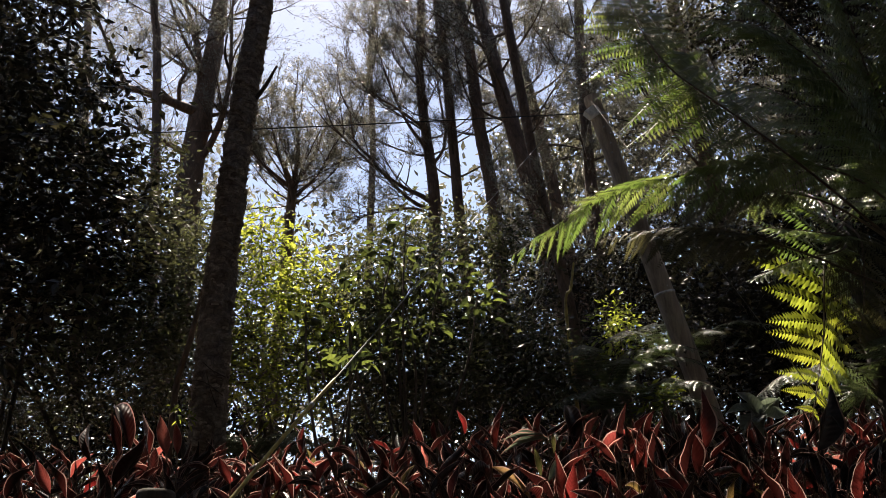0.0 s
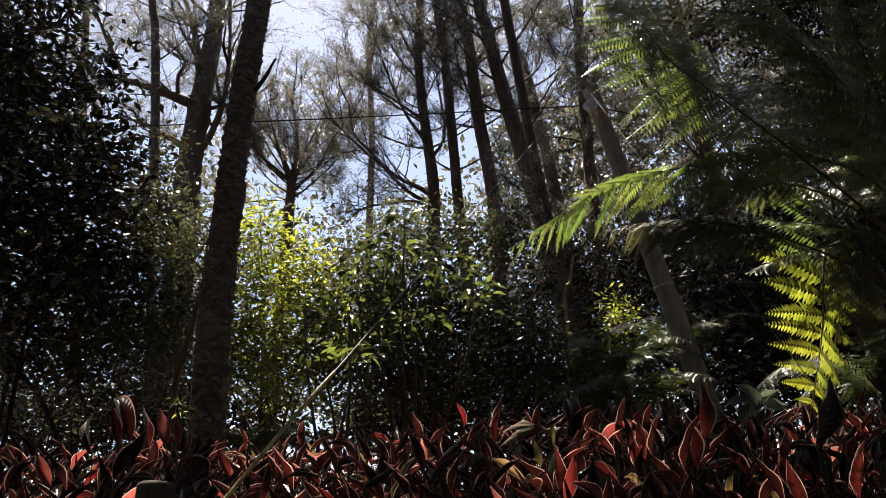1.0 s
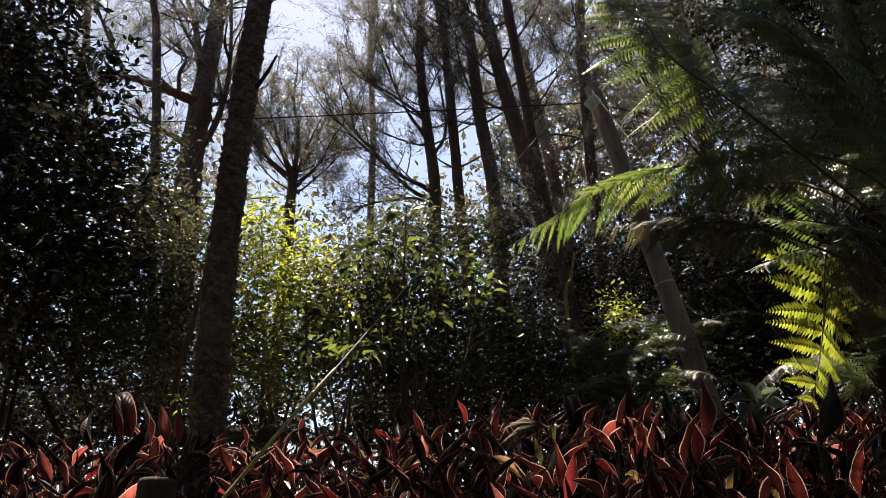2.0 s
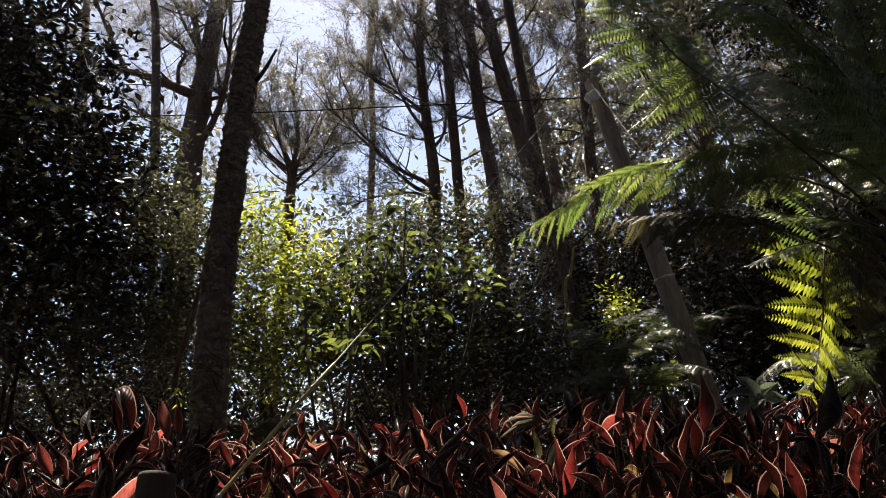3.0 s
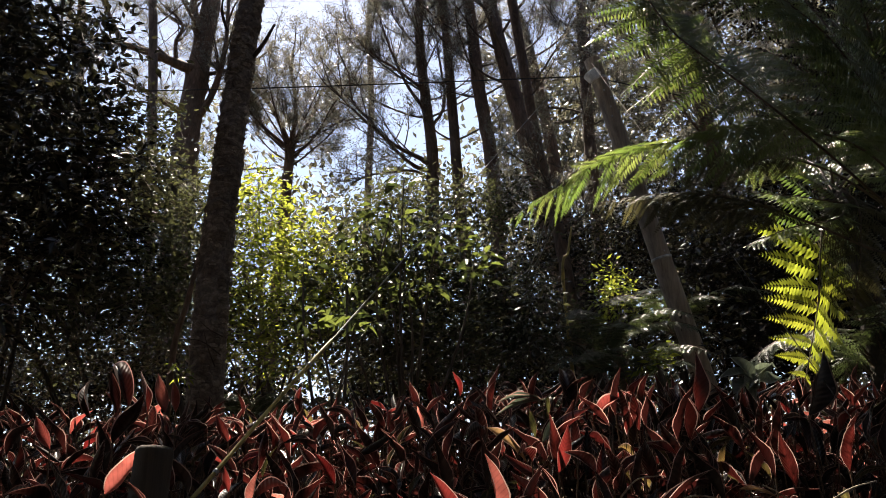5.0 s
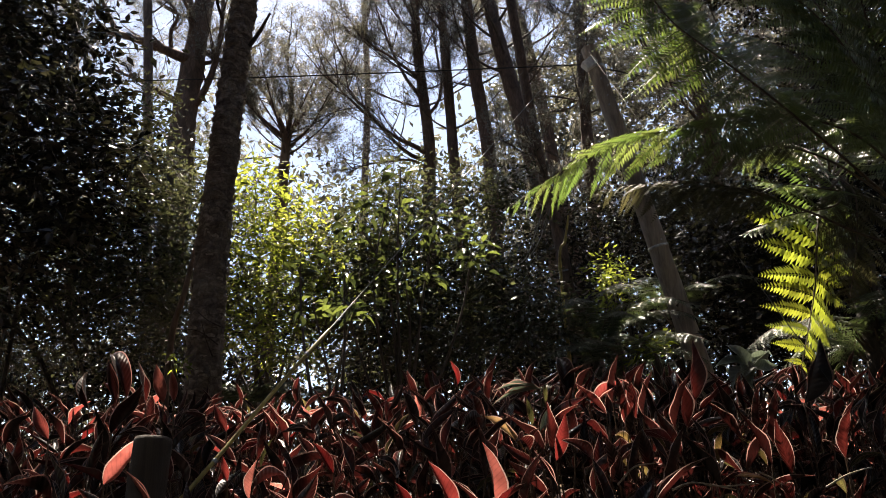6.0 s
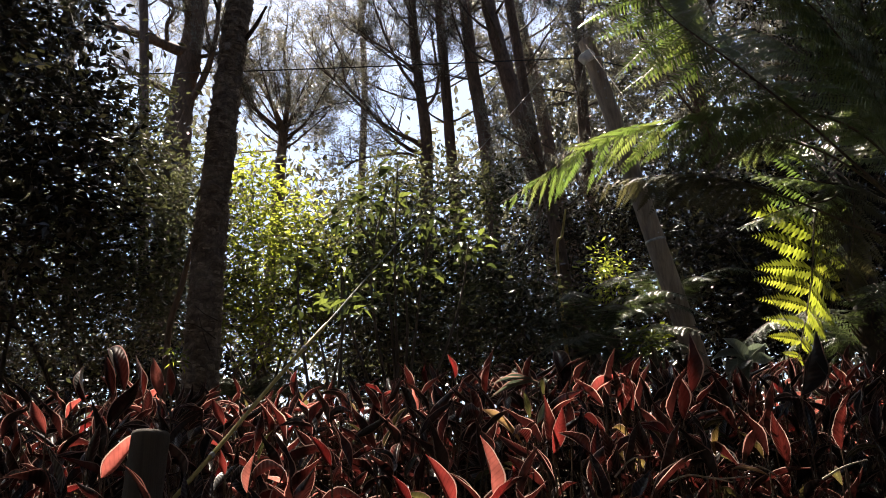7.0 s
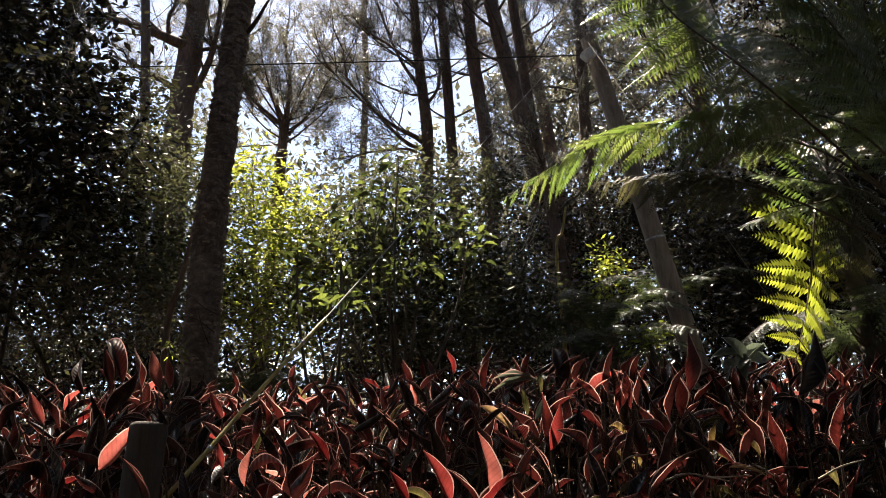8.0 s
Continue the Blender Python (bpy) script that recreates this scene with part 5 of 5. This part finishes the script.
# ---- broad leaves that can be told apart ----
def blade_mesh(name, material, length, width, fold, curl, wave, seed, rows=9, cols=4, tip=0.75, twist=0.0, roll=0.35, edge=None):
    """A broad leaf 'length' long on y: folded along its midrib, curled towards the tip, with a wavy edge and a little thickness."""
    rng = np.random.default_rng(seed)
    s = np.linspace(0, 1, rows + 1)
    ph = rng.uniform(0, 6.28)
    half = width / 2 * np.sin(np.pi * np.clip(s, 0, 1) ** tip) ** 1.1
    half[0], half[-1] = 0.002, 0.0015
    ang = curl * s ** 1.5
    step = length / rows
    y = np.r_[0, np.cumsum(np.cos(ang[1:]) * step)]; z = np.r_[0, np.cumsum(-np.sin(ang[1:]) * step)]
    c = np.array([-1, -0.92, -0.45, 0, 0.45, 0.92, 1]) if edge else np.linspace(-1, 1, cols + 1)
    cols = len(c) - 1
    v = np.zeros((rows + 1, cols + 1, 3))
    for j, cc in enumerate(c):
        off = cc * half
        lift = np.abs(off) * fold + half * roll * abs(cc) ** 4 + wave * half * abs(cc) ** 2 * np.sin(s * 11 + ph + (2.1 if cc > 0 else 0))
        a = twist * s
        v[:, j, 0] = off * np.cos(a) - lift * np.sin(a)
        v[:, j, 1] = y + lift * np.sin(ang) * 0.5
        v[:, j, 2] = z + lift * np.cos(a) + off * np.sin(a)
    n = cols + 1
    i, j = np.meshgrid(np.arange(rows), np.arange(cols), indexing="ij")
    a = (i * n + j).ravel()
    f = np.stack([a, a + 1, a + n + 1, a + n], -1)
    me = mesh_of(name, [(v.reshape(-1, 3), f)], material)
    # the two outermost strips carry the painted rim light
    if edge:
        me.materials.append(edge)
        k = np.arange(rows * cols) % cols
        me.polygons.foreach_set("material_index", ((k == 0) | (k == cols - 1)).astype(np.int32))
    return me


def turned(way, facing, place, size=1.0):
    """Pose that lays a leaf's y along 'way' with its upper side towards 'facing'."""
    y = unit(way)
    x = unit(np.cross(y, facing)); z = np.cross(x, y)
    m = Matrix(((*(x * size),), (*(y * size),), (*(z * size),))).transposed().to_4x4()
    m.translation = Vector(place)
    return m


def blade_set(material, seed, length, width, count=5, fold=0.45, curl=0.5, wave=0.12, edge=None):
    rng = np.random.default_rng(seed)
    return [blade_mesh("leaf", material, length * rng.uniform(0.85, 1.15), width * rng.uniform(0.8, 1.15), fold * rng.uniform(0.4, 1.6), curl * rng.uniform(-0.5, 1.6), wave * rng.uniform(0.5, 1.5), seed + k, twist=rng.normal() * 0.8, edge=edge) for k in range(count)]


# large-leaved shrub in the middle
LARGE = blade_set(M_LARGE_LEAF, 200, 0.2, 0.105, 6, 0.35, 0.5, 0.1)
MEDIUM = blade_set(M_LARGE_LEAF, 210, 0.13, 0.06, 6, 0.35, 0.4, 0.1)


def large_leaved(base, blobs, count, label, seed, meshes, first=None):
    rng = np.random.default_rng(seed)
    b = np.array(base, float); b[2] = ground_at(b[0], b[1]) - 0.03
    ob = thing("shrub", tuple(float(c) for c in b), label, "shrub")
    share = np.array([r[0] * r[2] for _, r in blobs]); share = share / share.sum()
    for n, ((c, r), k) in enumerate(zip(blobs, share)):
        pool = first if first and n == 0 else meshes
        c = np.array(c)
        goal = c + np.array([0, 0, r[2] * 0.6])
        line = curve_through([b, b * 0.4 + goal * 0.6 + rng.normal(size=3) * 0.12, goal], 16)
        piece("stem", tube(line, np.linspace(0.018, 0.006, 16), 6, 0.04, rng), M_TWIG, ob)
        for _ in range(max(3, int(count * k))):
            p = c + unit(rng.normal(size=3)) * rng.uniform(0.3, 1) * np.array(r)
            out = unit(p - c + rng.normal(size=3) * 0.4) * (1, 1, 0.3)
            leaf = new("leaf", pool[rng.integers(len(pool))])
            leaf.parent = ob
            leaf.matrix_basis = turned(out + np.array([0, 0, rng.uniform(-0.7, 0.15)]), rng.normal(size=3) * 0.35 + (0, 0, 1), p - np.array(ob.location), rng.uniform(0.65, 1.15))
    return ob


large_leaved((-0.24, 6.90, 2.89), [((-0.18, 7.00, 5.11), (0.17, 0.15, 0.06)), ((-0.30, 7.00, 4.73), (0.45, 0.35, 0.2)), ((-0.62, 6.90, 4.41), (0.3, 0.3, 0.25)), ((0.13, 6.90, 4.42), (0.4, 0.35, 0.25)), ((-0.20, 6.80, 3.90), (0.5, 0.4, 0.3)), ((0.48, 6.80, 4.13), (0.25, 0.3, 0.25)), ((-0.70, 6.60, 3.64), (0.35, 0.3, 0.25))],
             330, "tall shrub with shaded leaves, larger and sunlit at the top", 220, MEDIUM, LARGE)
large_leaved((-0.74, 5.80, 2.78), [((-0.84, 5.70, 3.27), (0.13, 0.12, 0.08)), ((-0.62, 5.80, 3.59), (0.12, 0.12, 0.08)), ((-0.53, 5.80, 3.29), (0.2, 0.2, 0.15)), ((-1.03, 6.20, 3.83), (0.16, 0.2, 0.2))],
             42, "young shrub with broad sunlit leaves beside the guard tube", 221, MEDIUM)

# silvery broad-leaved plant below the yellow frond
SILVER = blade_set(M_PALE_LEAF, 230, 0.25, 0.115, 4, 0.3, 0.9, 0.2)


def silver_plant():
    rng = np.random.default_rng(231)
    c = np.array((2.10, 5.05, 2.56))
    b = c.copy(); b[2] = ground_at(b[0], b[1]) - 0.02
    ob = thing("foliage_plant", tuple(float(v) for v in b), "broad-leaved plant with pale silvery veined leaves", "plant")
    piece("stem", tube(curve_through([b, (b + c) / 2 + np.array([0.04, 0, 0]), c], 14), np.linspace(0.014, 0.007, 14), 7), M_STEM, ob)
    ends = [(1.83, 4.95, 2.44), (1.94, 5.00, 2.63), (2.04, 5.05, 2.73), (2.24, 4.95, 2.50), (2.04, 4.85, 2.40), (2.30, 5.05, 2.76), (1.96, 4.85, 2.49), (2.47, 5.15, 2.74)]
    for k, e in enumerate(ends):
        leaf = new("leaf", SILVER[k % 4]); leaf.parent = ob
        leaf.matrix_basis = turned(np.array(e) - c + (0, 0, 0.03), (0.1 * rng.normal(), -0.6, 1), c - b, rng.uniform(0.75, 1.0))


silver_plant()

# ---- the bed of red-backed plants ----
RED = blade_set(M_RED, 300, 0.24, 0.052, 8, 0.9, 0.7, 0.24, M_RIM_LIGHT)
DULL = blade_set(M_RED_SHADED, 310, 0.25, 0.056, 8, 0.8, 0.7, 0.22, M_RIM_LIGHT)
GREEN = blade_set(M_RED_GREEN, 320, 0.24, 0.054, 5, 0.7, 0.7, 0.22, M_RIM_LIGHT)
DRY = blade_set(M_DRY_LEAF, 330, 0.28, 0.07, 3, 0.9, 1.5, 0.3)
BED_LABEL = ["upright clump of maroon leaves with glowing red backs", "clump of red-backed leaves, some dark green", "clump of maroon leaves with a few dry tan ones", "clump of maroon leaves coloured dark for deep shade"]


def bed_plant(seed, kind):
    """A clump: stalks rise from one foot, each carrying a long leaf."""
    rng = np.random.default_rng(seed)
    ob = thing("red_leaf_plant", (0, 0, 0), BED_LABEL[kind], "plant", "bed of red-backed plants")
    stalks = []
    for k in range(rng.integers(9, 13)):
        a = rng.uniform(0, 6.28)
        lean = rng.uniform(0.08, 0.4)
        h = rng.uniform(0.2, 0.72)
        d = np.array([math.cos(a) * lean, math.sin(a) * lean, 1.0])
        p = wander(np.array([math.cos(a) * 0.03, math.sin(a) * 0.03, -0.05]), d, h, 4, 0.06, 0.0, rng)
        stalks.extend(tube(p, np.linspace(0.006, 0.0035, 5), 4, cap=False))
        pick = rng.random()
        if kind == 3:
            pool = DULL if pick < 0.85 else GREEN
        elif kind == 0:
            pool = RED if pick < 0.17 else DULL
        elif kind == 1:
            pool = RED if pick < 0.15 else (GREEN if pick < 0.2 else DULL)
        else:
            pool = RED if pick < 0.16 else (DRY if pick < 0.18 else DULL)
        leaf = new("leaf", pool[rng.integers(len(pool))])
        leaf.parent = ob
        way = unit(p[-1] - p[-2]) + np.array([math.cos(a), math.sin(a), 0]) * rng.uniform(0.0, 2.3) + (0, 0, 0.15)
        face = np.array([-math.cos(a), -math.sin(a), 0.4]) + rng.normal(size=3) * 0.5
        leaf.matrix_basis = turned(way, face, p[-1], rng.uniform(0.6, 1.12))
    piece("stalk", stalks, M_STEM, ob, kind="stuff")
    # low leaves in the shaded colour, which darken the clump's foot
    low = []
    for k in range(9):
        a = rng.uniform(0, 6.28)
        blade = DULL[rng.integers(len(DULL))]
        m = turned((math.cos(a), math.sin(a), rng.uniform(-0.2, 0.9)), (-math.cos(a), -math.sin(a), 1.2), (math.cos(a) * 0.06, math.sin(a) * 0.06, rng.uniform(0.02, 0.3)), rng.uniform(0.6, 1.0))
        v = np.array([(m @ p.co)[:] for p in blade.vertices])
        low.append((v, np.array([p.vertices[:] for p in blade.polygons])))
    piece("low_foliage", low, M_RED_SHADED, ob, "maroon leaves near the ground, coloured dark as in shade", kind="stuff")
    return ob


def plant_bed():
    rng = np.random.default_rng(400)
    kinds = [0, 1, 0, 2, 0, 1, 0, 2, 3, 3]
    first = [bed_plant(401 + k, kinds[k]) for k in range(10)]
    spots = []
    y = 2.15
    while y < 6.0:
        half = 0.62 * y + 0.35
        step = 0.3
        x = -half + rng.uniform(0, step)
        while x < half:
            px, py = x + rng.normal() * 0.06, y + rng.normal() * 0.07
            bare = px > 0.6 and py < 3.2 and rng.random() < 0.6
            post = abs(px + 0.97) < 0.16 and abs(py - 2.6) < 0.3
            if not bare and not post:
                spots.append((px, py))
            x += step
        y += 0.27
    for k, (px, py) in enumerate(spots):
        m = pose(px, py, ground_at(px, py), rng.normal() * 4, rng.normal() * 4, rng.uniform(0, 360))
        if k < len(first):
            first[k].matrix_basis = m
        else:
            # the right front is shaded by choosing the dark-coloured clumps
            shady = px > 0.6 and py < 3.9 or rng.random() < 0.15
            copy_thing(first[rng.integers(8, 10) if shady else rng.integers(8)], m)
    return len(spots)


plant_bed()


# single stalks that stand out from the bed
def lone_leaf(foot, tip, mesh, face, label, width=1.0):
    """One long leaf on its own stalk; foot and tip are the blade's two ends."""
    a, b = np.array(foot, float), np.array(tip, float)
    g = a.copy(); g[2] = ground_at(a[0], a[1]) - 0.03
    g[:2] = g[:2] + (a - b)[:2] * 0.15
    ob = thing("red_leaf_plant", tuple(float(c) for c in g), label, "plant", "bed of red-backed plants")
    piece("stalk", tube(curve_through([g, (g + a) / 2 + np.array([0.01, 0.01, 0]), a], 8), np.linspace(0.006, 0.0035, 8), 5), M_STEM, ob)
    leaf = new("leaf", mesh)
    leaf.parent = ob
    size = float(np.linalg.norm(b - a)) / max(v.co.y for v in mesh.vertices)
    leaf.matrix_basis = turned(b - a, face, a - g, size) @ Matrix.Diagonal((width, 1, 1, 1))


def lone_set(material, seed, width, fold, curl, twist=0.0):
    return blade_mesh("leaf", material, 0.3, width, fold, curl, 0.2, seed, rows=14, edge=M_RIM_LIGHT, twist=twist)


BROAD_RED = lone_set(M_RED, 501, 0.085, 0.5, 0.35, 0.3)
BROAD_DULL = [lone_set(M_RED_SHADED, 502, 0.1, 0.5, 0.3), lone_set(M_RED_SHADED, 506, 0.09, 1.0, 0.9, 0.7), lone_set(M_RED_SHADED, 507, 0.085, 1.3, -0.5, -0.9), lone_set(M_RED_SHADED, 508, 0.1, 0.8, 1.3, 0.5)]
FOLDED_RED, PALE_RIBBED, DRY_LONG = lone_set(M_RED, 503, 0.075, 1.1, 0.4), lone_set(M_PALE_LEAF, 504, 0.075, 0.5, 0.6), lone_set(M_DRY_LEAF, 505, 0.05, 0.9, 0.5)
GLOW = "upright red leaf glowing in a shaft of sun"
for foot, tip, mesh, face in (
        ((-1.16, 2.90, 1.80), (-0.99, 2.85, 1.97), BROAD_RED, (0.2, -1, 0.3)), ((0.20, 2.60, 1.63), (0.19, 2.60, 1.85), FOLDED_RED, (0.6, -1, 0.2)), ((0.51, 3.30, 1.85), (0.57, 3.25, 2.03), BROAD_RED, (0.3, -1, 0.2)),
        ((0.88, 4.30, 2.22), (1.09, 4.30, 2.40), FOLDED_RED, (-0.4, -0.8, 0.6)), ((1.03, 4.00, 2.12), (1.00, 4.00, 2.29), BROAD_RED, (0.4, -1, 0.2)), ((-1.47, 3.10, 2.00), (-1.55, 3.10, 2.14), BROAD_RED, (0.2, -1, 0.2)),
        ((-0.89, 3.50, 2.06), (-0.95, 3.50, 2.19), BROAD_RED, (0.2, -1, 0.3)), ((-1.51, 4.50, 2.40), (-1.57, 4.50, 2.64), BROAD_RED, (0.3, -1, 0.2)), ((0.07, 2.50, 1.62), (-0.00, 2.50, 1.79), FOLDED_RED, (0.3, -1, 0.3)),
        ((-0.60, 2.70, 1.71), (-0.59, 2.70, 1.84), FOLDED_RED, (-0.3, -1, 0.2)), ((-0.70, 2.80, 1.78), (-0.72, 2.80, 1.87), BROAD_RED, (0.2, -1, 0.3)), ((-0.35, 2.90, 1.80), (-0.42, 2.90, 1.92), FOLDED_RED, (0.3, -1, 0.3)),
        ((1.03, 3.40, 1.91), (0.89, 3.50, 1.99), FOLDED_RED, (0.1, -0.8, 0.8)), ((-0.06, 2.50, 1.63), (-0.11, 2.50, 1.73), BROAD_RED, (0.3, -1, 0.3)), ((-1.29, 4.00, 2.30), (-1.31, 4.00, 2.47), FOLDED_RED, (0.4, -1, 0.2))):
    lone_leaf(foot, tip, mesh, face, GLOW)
# leaves that stand in shadow, given the shaded colour
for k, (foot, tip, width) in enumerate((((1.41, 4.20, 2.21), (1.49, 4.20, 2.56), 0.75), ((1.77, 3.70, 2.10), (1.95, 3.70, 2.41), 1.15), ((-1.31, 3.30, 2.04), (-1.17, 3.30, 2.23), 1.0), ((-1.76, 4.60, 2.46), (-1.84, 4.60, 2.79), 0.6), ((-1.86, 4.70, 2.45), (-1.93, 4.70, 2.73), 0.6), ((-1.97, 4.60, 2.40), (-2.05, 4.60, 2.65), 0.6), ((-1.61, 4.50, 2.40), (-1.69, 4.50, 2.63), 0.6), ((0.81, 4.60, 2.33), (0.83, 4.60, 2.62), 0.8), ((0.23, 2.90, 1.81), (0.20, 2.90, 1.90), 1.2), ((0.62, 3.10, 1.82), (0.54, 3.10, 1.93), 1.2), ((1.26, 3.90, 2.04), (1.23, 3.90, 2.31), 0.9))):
    lone_leaf(foot, tip, BROAD_DULL[k % 4 if k > 1 else 0], (0.3 + 0.5 * math.sin(k * 2.3), -1, 0.25), "tall maroon leaf standing above the bed, coloured dark as in shade", width)
lone_leaf((0.51, 3.70, 2.03), (0.58, 3.70, 2.15), PALE_RIBBED, (0.3, -1, 0.3), "pale ribbed silvery leaf among the red ones")
lone_leaf((0.62, 4.40, 2.37), (0.38, 4.40, 2.42), PALE_RIBBED, (0, -0.6, 1), "thin pale arching leaf above the bed", 0.5)
lone_leaf((0.64, 4.40, 2.36), (0.35, 4.40, 2.35), PALE_RIBBED, (0, -0.6, 1), "thin pale arching leaf above the bed", 0.4)
lone_leaf((0.25, 3.60, 2.09), (0.42, 3.50, 1.95), DRY_LONG, (0, -0.8, 0.7), "curled dry orange-brown leaf", 1.2)
lone_leaf((1.12, 3.00, 1.73), (1.27, 3.00, 1.72), DRY_LONG, (0, -0.5, 1), "fallen dry leaf blade", 0.6)

for ctrl in ([(0.97, 2.90, 1.70), (1.04, 2.90, 1.69), (1.13, 2.85, 1.69)], [(1.21, 3.00, 1.74), (1.25, 3.00, 1.72), (1.29, 3.00, 1.69)], [(1.40, 2.90, 1.67), (1.49, 2.90, 1.71), (1.58, 2.90, 1.73)],
             [(0.68, 3.00, 1.72), (0.75, 3.00, 1.78), (0.83, 3.00, 1.79)], [(1.47, 3.50, 1.88), (1.53, 3.50, 1.89), (1.60, 3.50, 1.88)], [(0.82, 2.80, 1.68), (0.90, 2.80, 1.70), (1.04, 2.80, 1.67)]):
    stick("dry_twig", "thin pale dry twig caught among the red plants", ctrl, 0.004, M_PALE_TWIG, "twig")
